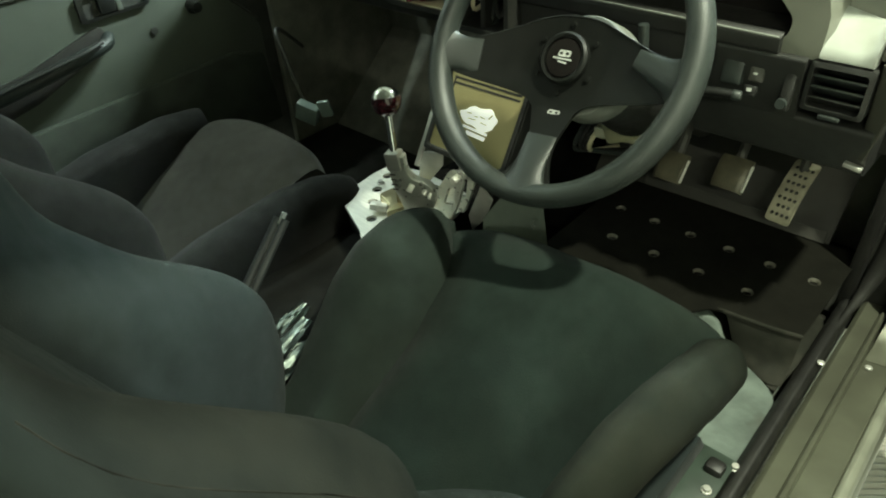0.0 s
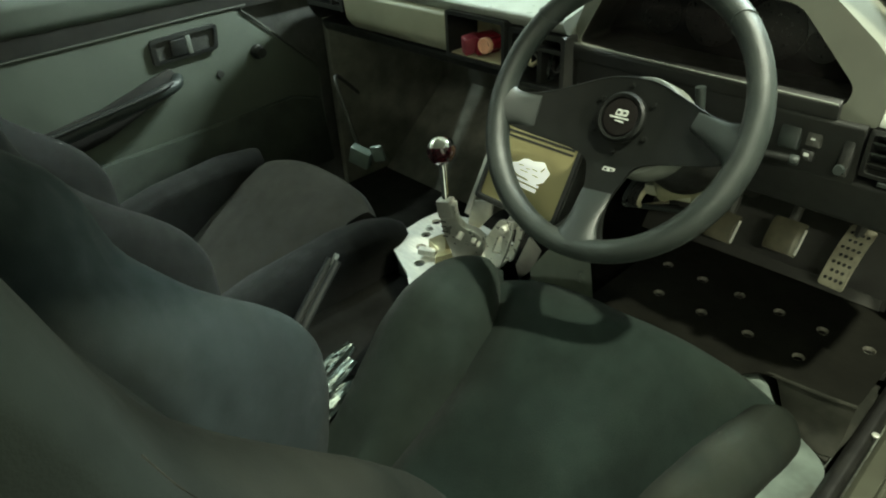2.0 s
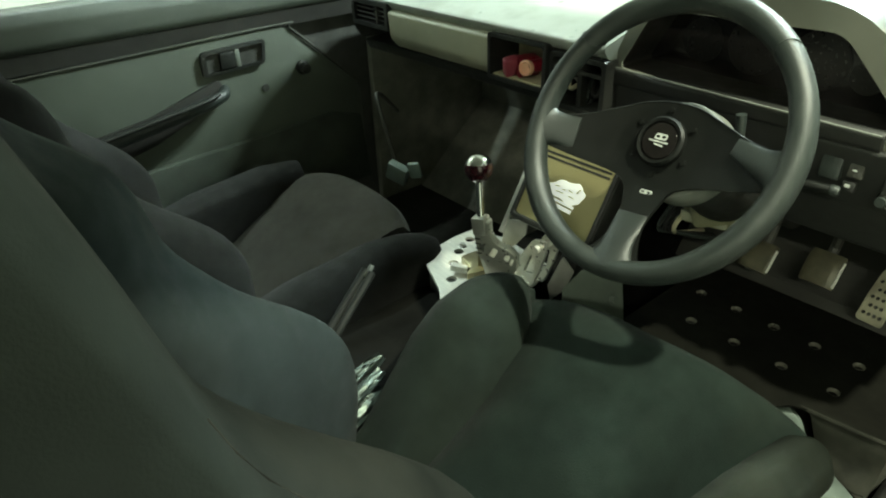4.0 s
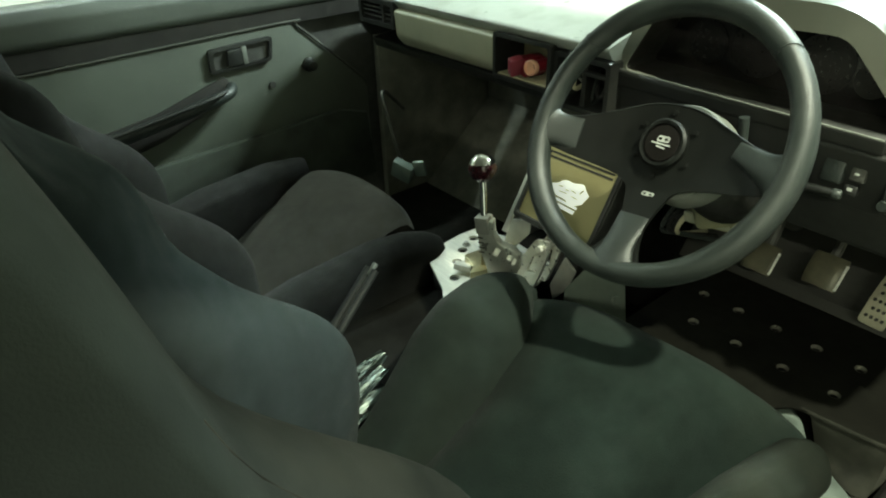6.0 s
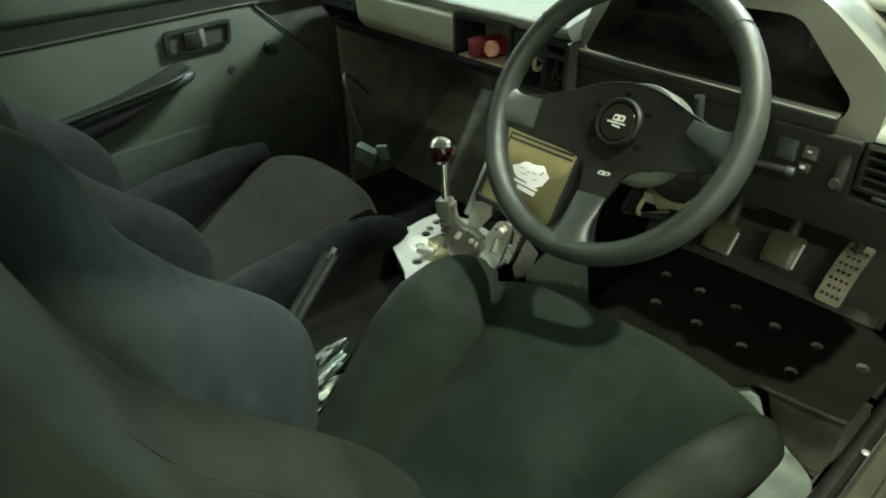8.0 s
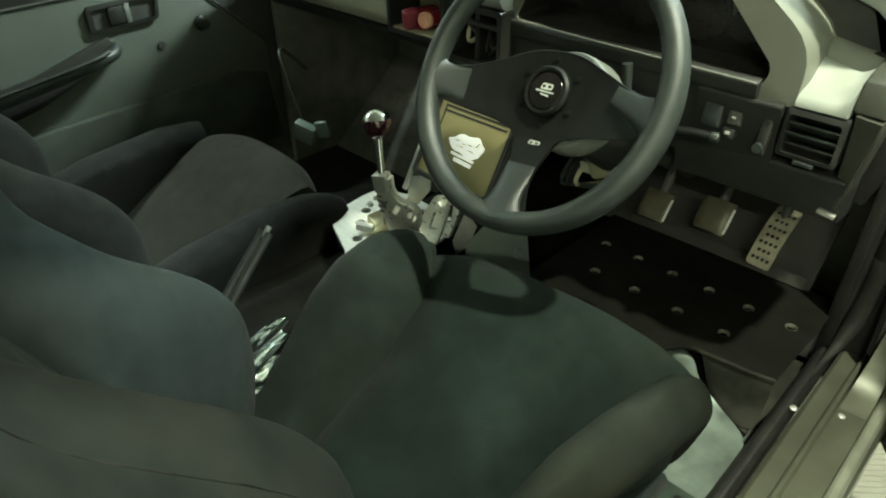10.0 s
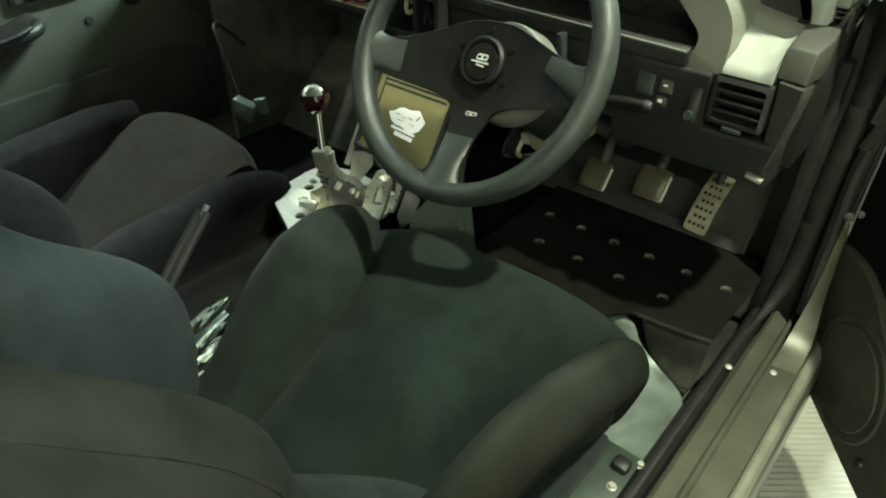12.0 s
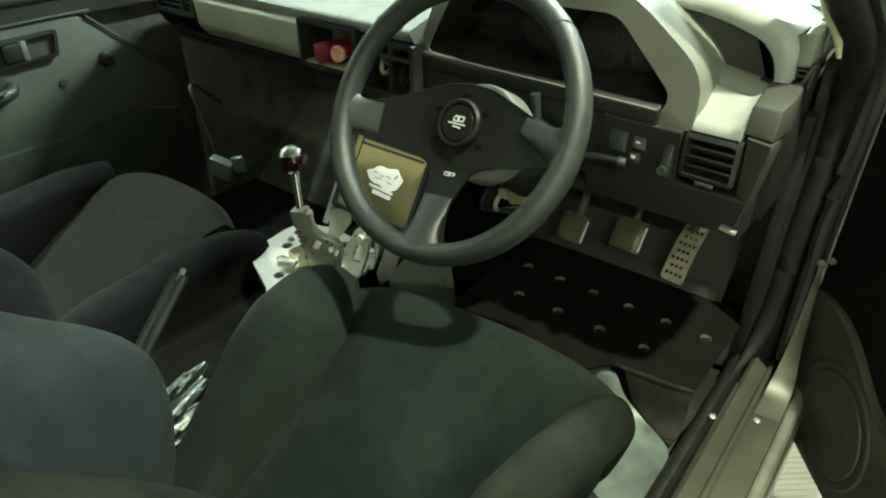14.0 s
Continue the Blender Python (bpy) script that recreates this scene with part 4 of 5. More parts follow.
part("rim_tag", move(box((0.003, 0.013, 0.009), (R0W - RT * 1.02, 0, 0.001), (0, 8, 0), bevel=0.001), WM @ Matrix.Rotation(radians(-31), 4, "Z")), BOSS, rim, "pale worn tag")
# hub boss and column
colm = thing("steering_column", WC.x, 0.12, 0.51, "black steering column shroud with grey hub boss and stalks", "steering column")
part("hub_boss", cyl(0.062, 0.065, WC - 0.066 * WN, WC - 0.115 * WN, 40, bevel=0.005), BOSS, colm, "grey boss behind the wheel")
part("shroud", cyl(0.046, 0.062, WC - 0.100 * WN, WC - 0.26 * WN, 24, bevel=0.01), BLACK, colm, "black column shroud")
part("shaft", cyl(0.018, 0.018, WC - 0.24 * WN, WC - 0.58 * WN, 14), DARK, colm)
st = part("wiper_stalk", tube([(0.385, 0.130, 0.525), (0.383, 0.128, 0.555), (0.378, 0.126, 0.598)], lambda u: 0.0045 + 0.0025 * u, 12, 10), LEATHER, colm, "grey stalk")
st = part("light_stalk", tube([(0.395, 0.125, 0.513), (0.43, 0.132, 0.520), (0.47, 0.140, 0.527), (0.497, 0.146, 0.527)], lambda u: 0.0068 - 0.001 * u, 16, 10), SPOKE, colm, "black stalk")
part("stalk_tip", cyl(0.0068, 0.0062, (0.497, 0.146, 0.527), (0.508, 0.148, 0.527), 16, bevel=0.002), LEATHER, st, "bright stalk end")


# ---- dashboard ----
dash = thing("dashboard", 0.0, 0.3, 0.5, "worn grey-beige dashboard with dark instrument binnacle", "dashboard")
slab = rounded([(0.168, 0.612), (0.150, 0.634), (0.23, 0.655), (0.63, 0.70), (0.63, 0.66), (0.25, 0.612)], [0.006, 0.012, 0.02, 0.01, 0.005, 0.005])
part("top_pad", prism(slab, "x", -0.565, 0.135, 0.0), DASH_TOP, dash, "pale dusty dashboard top")
part("top_pad", loft([[(x, y + dy * max(0.0, (0.63 - y) / 0.48), z - 0.3 * dy) for y, z in slab] for x, dy in ((-0.5651, 0.0), (-0.58, 0.008), (-0.60, 0.03), (-0.625, 0.07), (-0.65, 0.12), (-0.665, 0.15))]), DASH_TOP, dash, "rounded end of the dashboard top")
rear = rounded([(0.40, 0.64), (0.40, 0.70), (0.63, 0.70), (0.63, 0.64)], 0.006)
part("rear_pad", prism(rear, "x", 0.135, 0.66, 0.0), DASH_TOP, dash, "pale dusty dashboard top")
face = rounded([(0.178, 0.534), (0.155, 0.558), (0.150, 0.612), (0.172, 0.618), (0.26, 0.618), (0.26, 0.534)], [0.01, 0.01, 0.006, 0.002, 0.002, 0.004])
part("glove_panel", prism(face, "x", -0.425, -0.120, 0.0), DASH, dash, "beige padded glove panel")
part("lower_ledge", prism(rounded([(0.190, 0.508), (0.178, 0.531), (0.24, 0.536), (0.30, 0.52), (0.30, 0.49)], 0.006), "x", -0.56, 0.02, 0.0), BLACK, dash, "black lower ledge")
# left vent
lv = part("side_vent", loft([[(x, y, z) for x, z in rounded([(-0.56 + d, 0.572 + d), (-0.428 - d, 0.572 + d), (-0.428 - d, 0.628 - d), (-0.56 + d, 0.628 - d)], 0.006)] for d, y in ((0, 0.20), (0, 0.150), (0.009, 0.150), (0.009, 0.20))]), BLACK, dash, "black side vent")
for i in range(4):
    part("slat", box((0.112, 0.02, 0.0025), (-0.494, 0.165, 0.586 + 0.0095 * i), (-25, 0, 0)), BLACK, lv)
part("slider", box((0.004, 0.02, 0.04), (-0.47, 0.162, 0.60)), DARK, lv)
part("end_panel", loft([[(x, y + dy, z) for y, z in face] for x, dy in ((-0.562, 0.0), (-0.58, 0.01), (-0.60, 0.03), (-0.625, 0.07), (-0.65, 0.12), (-0.66, 0.14))]), BLACK, dash)
# open slot with switches
slot = part("switch_slot", loft([[(x, y, z) for x, z in rounded([(-0.120 + d, 0.538 + d), (0.020 - d, 0.538 + d), (0.020 - d, 0.620 - d), (-0.120 + d, 0.620 - d)], 0.005)] for d, y in ((0, 0.235), (0, 0.150), (0.007, 0.150), (0.007, 0.228))], caps=False), BLACK, dash, "black open slot")
part("slot_back", box((0.135, 0.006, 0.078), (-0.05, 0.228, 0.579)), CREAM, slot, "cream back plate")
part("slot_floor", box((0.126, 0.072, 0.003), (-0.05, 0.192, 0.5455)), CREAM, slot)
sw = thing("toggle_switch", -0.06, 0.16, 0.57, "faded red toggle switch cover in the dashboard slot", "switch")
part("switch_base", box((0.030, 0.045, 0.032), (-0.055, 0.185, 0.566), (0, 10, -15), bevel=0.004), RED, sw)
part("switch_cover", box((0.018, 0.026, 0.034), (-0.068, 0.158, 0.567), (10, 18, -20), bevel=0.004), PINK, sw, "faded pink flip cover")
bt = thing("push_button", -0.03, 0.165, 0.568, "orange-ringed push button in the dashboard slot", "switch")
part("body", cyl(0.0115, 0.0115, (-0.026, 0.222, 0.570), (-0.033, 0.160, 0.570), 24), RED, bt)
part("ring", lathe([(0.0105, 0), (0.0138, 0.0), (0.0138, 0.008), (0.0115, 0.010), (0.010, 0.006)], aim((-0.032, 0.164, 0.570), (0.12, -1, 0.10)), 28), ORANGE, bt, "pale orange ring")
part("cap", lathe([(0.001, 0), (0.010, 0), (0.0095, 0.004), (0.001, 0.005)], aim((-0.032, 0.164, 0.570), (0.12, -1, 0.10)), 24), ORANGE, bt, "pale orange cap")
part("side_knob", cyl(0.009, 0.008, (-0.004, 0.222, 0.567), (-0.008, 0.185, 0.567), 16, bevel=0.002), GLASSY, bt, "black knob")
# centre: bare vent frame with loose cables
cf = part("centre_frame", loft([[(x, y, z) for x, z in rounded([(0.024 + d, 0.520 + d), (0.140 - d, 0.520 + d), (0.140 - d, 0.612 - d), (0.024 + d, 0.612 - d)], 0.006)] for d, y in ((0, 0.24), (0, 0.155), (0.008, 0.155), (0.008, 0.24))], caps=False), BLACK, dash, "black empty vent frame")
part("frame_back", box((0.15, 0.006, 0.12), (0.08, 0.262, 0.56)), DARK, cf)
part("frame_bar", box((0.010, 0.05, 0.085), (0.082, 0.19, 0.566), bevel=0.002), POCKET, cf, "dark grey divider")
part("frame_bar", box((0.11, 0.012, 0.007), (0.082, 0.165, 0.585), bevel=0.002), POCKET, cf, "dark grey divider")
for k in range(5):
    rng = random.Random(k)
    pts = [(0.035 + 0.02 * k, 0.25, 0.535 + 0.01 * k), (0.03 + 0.022 * k + rng.uniform(-0.015, 0.015), 0.20, 0.555 + rng.uniform(-0.02, 0.03)), (0.05 + 0.018 * k, 0.185, 0.545 + rng.uniform(-0.02, 0.03)), (0.06 + 0.015 * k, 0.24, 0.59 + rng.uniform(-0.03, 0.01))]
    part("cable", tube(pts, 0.004, 16, 7), (CREAM, BOSS, LEATHER, BLACK, BOSS)[k], cf)
# binnacle
oc = [(0.112, 0.578), (0.175, 0.730), (0.458, 0.738), (0.578, 0.645), (0.574, 0.570)]
ic = [(0.141, 0.600), (0.193, 0.694), (0.452, 0.700), (0.536, 0.614), (0.530, 0.592)]
O, I = rounded(oc, [0.02, 0.04, 0.05, 0.04, 0.008]), rounded(ic, [0.012, 0.02, 0.02, 0.012, 0.006])
hood = loft([[(0.343 + (x - 0.343) * 0.98, 0.44, 0.60 + (z - 0.60) * 0.72) for x, z in O], [(x, 0.30, z - 0.004) for x, z in O], [(x, 0.205, z) for x, z in O], [(0.343 + (x - 0.343) * 0.985, 0.188, 0.64 + (z - 0.64) * 0.97) for x, z in O], [(x, 0.186, z) for x, z in I], [(x, 0.189, z) for x, z in I]], caps=False)
part("binnacle", hood, DASH_DIM, dash, "grey instrument binnacle", angle=50)
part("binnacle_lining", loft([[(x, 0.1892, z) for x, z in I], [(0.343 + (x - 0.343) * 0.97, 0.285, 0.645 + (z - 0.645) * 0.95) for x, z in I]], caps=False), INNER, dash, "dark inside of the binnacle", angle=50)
cl = part("instrument_face", prism([(0.130, 0.585), (0.180, 0.712), (0.462, 0.716), (0.556, 0.620), (0.550, 0.580)], "y", 0.258, 0.263), GLASSY, dash, "dark unlit instrument face")
for x, z, r in ((0.235, 0.645, 0.032), (0.315, 0.648, 0.040), (0.405, 0.645, 0.040), (0.468, 0.635, 0.022)):
    part("dial_ring", lathe([(r - 0.002, 0), (r, 0), (r, 0.001), (r - 0.002, 0.001)], aim((x, 0.2575, z), (0, -1, 0)), 40), FAINT, cl, "faint dial ring")
    bm = None
    for k in range(11):
        a = radians(225 - 27 * k)
        bm = move(box((0.0014, 0.0008, 0.006), (0, 0, r - 0.006)), Matrix.Translation((x, 0.2572, z)) @ Matrix.Rotation(a - math.pi / 2, 4, "Y")) if bm is None else join(bm, move(box((0.0014, 0.0008, 0.006), (0, 0, r - 0.006)), Matrix.Translation((x, 0.2572, z)) @ Matrix.Rotation(a - math.pi / 2, 4, "Y")))
    part("dial_marks", bm, FAINT, cl)
part("binnacle_rail", prism(rounded([(0.180, 0.574), (0.177, 0.594), (0.186, 0.599), (0.20, 0.597), (0.20, 0.572)], 0.003), "x", 0.125, 0.528, 0.002), BLACK, dash, "black lower rail")
part("rail_strip", box((0.385, 0.003, 0.0026), (0.333, 0.178, 0.5975), (0, 1.0, 0), bevel=0.0008), BOSS, dash, "thin bright strip")
# panel round the column
part("column_panel", prism(rounded([(0.200, 0.470), (0.185, 0.585), (0.24, 0.585), (0.26, 0.46)], 0.006), "x", 0.135, 0.462, 0.0), BLACK, dash, "black column surround")
swp = part("switch_panel", prism(rounded([(0.192, 0.492), (0.178, 0.574), (0.23, 0.576), (0.24, 0.492)], 0.006), "x", 0.455, 0.562, 0.0), BLACK, dash, "black switch panel")
part("switch", box((0.026, 0.012, 0.030), (0.480, 0.184, 0.540), (-10, 0, 0), bevel=0.003), LEATHER, swp, "worn grey switch")
part("switch", box((0.018, 0.010, 0.028), (0.509, 0.186, 0.548), (-10, 0, 0), bevel=0.002), DARK, swp)
part("switch", box((0.016, 0.012, 0.014), (0.506, 0.183, 0.522), (-10, 0, 0), bevel=0.002), BLACK, swp)
part("switch_mark", box((0.006, 0.001, 0.004), (0.506, 0.1755, 0.525), (-10, 0, 0)), PRINT, swp, "white symbol")
part("switch_mark", box((0.005, 0.001, 0.0022), (0.508, 0.1795, 0.545), (-10, 0, 0)), PRINT, swp, "white symbol")
dm = part("dimmer_slot", box((0.014, 0.010, 0.052), (0.549, 0.183, 0.533), (-10, 0, 0), bevel=0.003), BLACK, swp)
part("dimmer_knob", lathe([(0.001, 0.005), (0.006, 0.005), (0.007, 0), (0.001, -0.002)], aim((0.547, 0.176, 0.517), (0, -1, 0.15)), 18), LEATHER, dm, "grey knob")
# right vent
vt = part("driver_vent", loft([[(x, y, z) for x, z in rounded([(0.566 + d, 0.514 + d), (0.636 - d, 0.514 + d), (0.636 - d, 0.574 - d), (0.566 + d, 0.574 - d)], 0.005)] for d, y in ((0, 0.24), (0, 0.182), (0.0055, 0.180), (0.0055, 0.235))], caps=False), BLACK, dash, "black air vent")
part("vent_back", box((0.08, 0.004, 0.062), (0.604, 0.236, 0.541)), PILLAR, vt)
for i in range(4):
    part("slat", box((0.061, 0.022, 0.003), (0.601, 0.194, 0.5235 + 0.0132 * i), (-40, 0, 0), bevel=0.0008), LEATHER if i else BLACK, vt)
part("vent_tab", box((0.024, 0.006, 0.005), (0.602, 0.180, 0.511), bevel=0.001), LEATHER, vt, "worn grey tab")
# pod to the right of the binnacle
rings = []
for k in range(13):
    x = 0.572 + 0.058 * k / 12
    u = max(0.0, (x - 0.612) / 0.018)
    drop, up = 0.018 * (x - 0.556) / 0.085, 0.010 * u * u
    rings.append([(x, y, z) for y, z in ((0.246, 0.575), (0.190, 0.575), (0.184, 0.577), (0.184, 0.583 + up), (0.190 - 0.2 * up, 0.590 + up), (0.214, 0.612 - drop * 0.6 + up), (0.230, 0.625 - drop + up), (0.238, 0.6275 - drop + up), (0.242, 0.626 - drop + up), (0.246, 0.605 - drop))])
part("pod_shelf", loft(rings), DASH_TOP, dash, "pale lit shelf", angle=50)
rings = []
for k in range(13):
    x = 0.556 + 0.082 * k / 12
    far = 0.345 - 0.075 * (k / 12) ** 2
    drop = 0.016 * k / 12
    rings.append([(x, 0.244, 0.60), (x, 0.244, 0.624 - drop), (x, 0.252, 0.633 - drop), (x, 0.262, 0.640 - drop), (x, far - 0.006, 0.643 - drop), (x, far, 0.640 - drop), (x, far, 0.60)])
# The pocket floor takes the darkened vinyl for the arch's shade.
part("pocket_floor", loft(rings), DASH_DIM, dash, "grey pocket floor", angle=50)
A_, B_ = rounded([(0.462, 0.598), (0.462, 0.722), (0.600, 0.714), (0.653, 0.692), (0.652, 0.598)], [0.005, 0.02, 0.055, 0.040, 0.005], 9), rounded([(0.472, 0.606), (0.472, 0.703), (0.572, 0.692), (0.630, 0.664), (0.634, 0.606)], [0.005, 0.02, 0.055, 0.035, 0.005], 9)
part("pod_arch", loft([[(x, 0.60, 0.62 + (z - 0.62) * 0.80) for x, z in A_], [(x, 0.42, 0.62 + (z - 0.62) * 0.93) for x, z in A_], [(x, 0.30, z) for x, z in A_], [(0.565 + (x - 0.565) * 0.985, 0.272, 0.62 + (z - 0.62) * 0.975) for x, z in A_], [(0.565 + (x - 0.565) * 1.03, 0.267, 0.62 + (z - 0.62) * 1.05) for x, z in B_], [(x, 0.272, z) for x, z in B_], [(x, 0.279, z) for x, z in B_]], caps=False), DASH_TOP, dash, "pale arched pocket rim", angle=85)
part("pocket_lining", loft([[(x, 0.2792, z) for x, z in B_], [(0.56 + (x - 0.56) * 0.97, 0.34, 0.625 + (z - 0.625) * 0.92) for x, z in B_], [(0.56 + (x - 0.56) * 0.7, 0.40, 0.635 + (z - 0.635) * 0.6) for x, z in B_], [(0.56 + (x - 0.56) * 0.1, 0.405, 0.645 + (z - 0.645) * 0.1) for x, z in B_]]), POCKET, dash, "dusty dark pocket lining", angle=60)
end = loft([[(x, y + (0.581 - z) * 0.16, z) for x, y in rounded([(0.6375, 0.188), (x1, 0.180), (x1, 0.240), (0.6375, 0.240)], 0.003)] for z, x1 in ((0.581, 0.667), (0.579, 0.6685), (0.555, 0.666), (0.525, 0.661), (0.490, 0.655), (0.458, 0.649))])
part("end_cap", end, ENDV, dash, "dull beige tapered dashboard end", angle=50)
blk = bmesh.new()
lo = [blk.verts.new((x, y, 0.583)) for x, y in ((0.631, 0.250), (0.631, 0.194), (0.667, 0.187), (0.673, 0.232), (0.671, 0.262), (0.631, 0.262))]
hi = [blk.verts.new((x, y, z)) for x, y, z in ((0.631, 0.262, 0.629), (0.631, 0.208, 0.617), (0.666, 0.202, 0.618), (0.671, 0.240, 0.626), (0.669, 0.270, 0.631), (0.631, 0.270, 0.631))]
blk.faces.new(lo[::-1])
blk.faces.new(hi)
for k in range(6):
    blk.faces.new((lo[k], lo[(k + 1) % 6], hi[(k + 1) % 6], hi[k]))
bmesh.ops.bevel(blk, geom=list(blk.edges), offset=0.003, segments=2, affect="EDGES", profile=0.5)
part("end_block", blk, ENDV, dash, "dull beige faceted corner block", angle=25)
part("end_filler", box((0.050, 0.115, 0.19), (0.640, 0.325, 0.535), bevel=0.004), PILLAR, dash, "black dashboard side behind the end caps")
sv = part("corner_vent", prism(rounded([(0.278, 0.650), (0.286, 0.687), (0.34, 0.695), (0.34, 0.650)], 0.004), "x", 0.640, 0.667, 0.002), DASH_DIM, dash, "small corner vent")
part("vent_back", box((0.030, 0.004, 0.04), (0.653, 0.318, 0.634)), DARK, sv)
part("vent_post", box((0.004, 0.030, 0.026), (0.666, 0.296, 0.640), (0, 18, 0), bevel=0.001), ENDV, sv)
for i in range(3):
    part("slat", box((0.024, 0.022, 0.0022), (0.653, 0.297, 0.6335 + 0.0068 * i), (-20, 0, 0)), LEATHER, sv)
# knee panel
part("knee_panel", prism(rounded([(0.215, 0.430), (0.190, 0.500), (0.26, 0.500), (0.32, 0.45), (0.32, 0.42)], 0.01), "x", 0.430, 0.652, 0.0), BLACK, dash, "black knee panel")
part("panel_clip", box((0.022, 0.01, 0.006), (0.640, 0.205, 0.447), (0, 8, 0), bevel=0.001), ALU_D, dash, "bright clip")
# under the column: fuse box
fb = thing("fuse_box", 0.305, 0.25, 0.375, "dull olive fuse box hanging under the dashboard", "fuse box")
part("box", box((0.085, 0.055, 0.030), (0.308, 0.255, 0.385), (14, -4, 8), bevel=0.004), KNEE, fb)
part("cover", box((0.075, 0.005, 0.020), (0.306, 0.224, 0.380), (14, -4, 8), bevel=0.002), DASH, fb)
for k in range(4):
    part("cable", tube([(0.27 - 0.012 * k, 0.26, 0.38), (0.25 - 0.012 * k, 0.25, 0.35 - 0.01 * k), (0.235, 0.27, 0.31), (0.24 + 0.02 * k, 0.36, 0.28)], 0.0045, 14, 7), (CREAM, BLACK, BLACK, LEATHER)[k], fb)

# bent sheet below the column
upper = spline([(0.298, 0.192, 0.424), (0.325, 0.190, 0.430), (0.36, 0.190, 0.435), (0.40, 0.192, 0.440)], 20)
lower = spline([(0.300, 0.190, 0.402), (0.314, 0.184, 0.386), (0.335, 0.182, 0.394), (0.37, 0.184, 0.412), (0.40, 0.188, 0.424)], 20)
part("knee_bracket", loft([[a, (a + b) / 2 + Vector((0, -0.006, 0)), b, b + Vector((0, 0.03, 0.004)), a + Vector((0, 0.03, 0))] for a, b in zip(upper, lower)]), KNEE, colm, "olive bent sheet bracket")

# ---- pedals and foot plate ----
def pedal(name, x, y, z, w, h, turn, label, drilled=False, arm_top=(0, 0.10, 0.20)):
    t = thing(name, x, y, z, label, "pedal", "pedals")
    m = pose(x, y, z, *turn)
    if drilled:
        holes = [circle(-w * 0.31 + w * 0.205 * c + (w * 0.1 if r % 2 else 0), -h * 0.38 + h * 0.125 * r, 0.0034, 8) for r in range(7) for c in range(4 - r % 2)]
        bm = holed(rounded([(-w / 2, -h / 2), (w / 2, -h / 2), (w / 2, h / 2), (-w / 2, h / 2)], 0.006, 3), holes, -0.003, 0.0)
        bmesh.ops.subdivide_edges(bm, edges=[e for e in bm.edges if e.calc_length() > 0.03], cuts=2)
        for v in bm.verts:
            v.co.z -= 3.2 * v.co.y**2
    else:
        rings = []
        for i in range(9):
            v = -h / 2 + h * i / 8
            q = 1 - 0.06 * abs(2 * v / h) ** 5
            rings.append([(u * q, v, zz - 3.0 * u * u - 5.0 * v * v) for u, zz in [(-w / 2, -0.005), (-w / 2, 0.001), (-w * 0.4, 0.004), (-w / 4, 0.004), (0, 0.004), (w / 4, 0.004), (w * 0.4, 0.004), (w / 2, 0.001), (w / 2, -0.005)]])
        bm = loft(rings)
    part("pad", move(bm, m), PEDAL if drilled else PADB, t, "drilled alloy pad" if drilled else "worn brown pad", angle=30)
    # Only the right edge gets a bright tube, imitating light that catches it.
    if not drilled:
        part("pad_edge", tube([m @ Vector((w / 2 * (1 - 0.06 * abs(2 * v / h) ** 5), v, 0.002 - 3.0 * (w / 2) ** 2 - 5.0 * v * v)) for v in (-h * 0.44, -h * 0.2, h * 0.1, h * 0.34)], 0.0022, 8, 6), ALU, t, "bright tube for the lit right edge")
    p0 = m @ Vector((0, 0, -0.008))
    part("arm", tube([p0, p0 + Vector((0, 0.03, 0.03)), p0 + Vector(arm_top) * 0.6, p0 + Vector(arm_top)], 0.008, 14, 8), DARK, t, "black pedal arm")
    return t


pedal("throttle_pedal", 0.537, 0.409, 0.270, 0.041, 0.112, (48, 0, -6), "drilled alloy throttle pedal", True)
pedal("brake_pedal", 0.456, 0.345, 0.306, 0.054, 0.056, (52, 0, 0), "worn metal brake pedal")
pedal("clutch_pedal", 0.368, 0.308, 0.306, 0.050, 0.050, (52, 0, 0), "worn metal clutch pedal")

PZ = 0.168
ROWA, ROWB = [(0.344 + 0.0702 * k, 0.335) for k in range(-1, 5)], [(0.390 + 0.0815 * k, 0.246) for k in range(-1, 3)]
fp = thing("foot_plate", 0.46, 0.30, PZ, "black painted floor plate with flared round holes", "floor plate")
part("plate", holed([(0.225, 0.090), (0.440, 0.110), (0.500, 0.140), (0.522, 0.170), (0.55, 0.184), (0.614, 0.191), (0.655, 0.199), (0.662, 0.452), (0.225, 0.440)], [circle(x, y, 0.0094, 16) for x, y in ROWA + ROWB], PZ - 0.003, PZ), PLATEB, fp, smooth=False)
for x, y in ROWA + ROWB:
    prof = ((0.0095, 0.0002), (0.0091, 0.0003), (0.0084, -0.0018), (0.0079, -0.0065), (0.0086, -0.0065), (0.0090, -0.0022))
    part("flared_hole", loft([[(x + r * math.cos(a), y + r * math.sin(a), PZ + h) for a in (2 * math.pi * j / 20 for j in range(20))] for r, h in prof], loop=True), RIMB, fp, "worn flared edge")
part("kick_strip", box((0.34, 0.006, 0.02), (0.432, 0.450, 0.178), (-30, 0, 0)), TOE, fp)
part("support", box((0.42, 0.02, 0.10), (0.45, 0.42, 0.115)), DARK, fp)
part("support", box((0.24, 0.02, 0.10), (0.36, 0.32, 0.115)), DARK, fp)
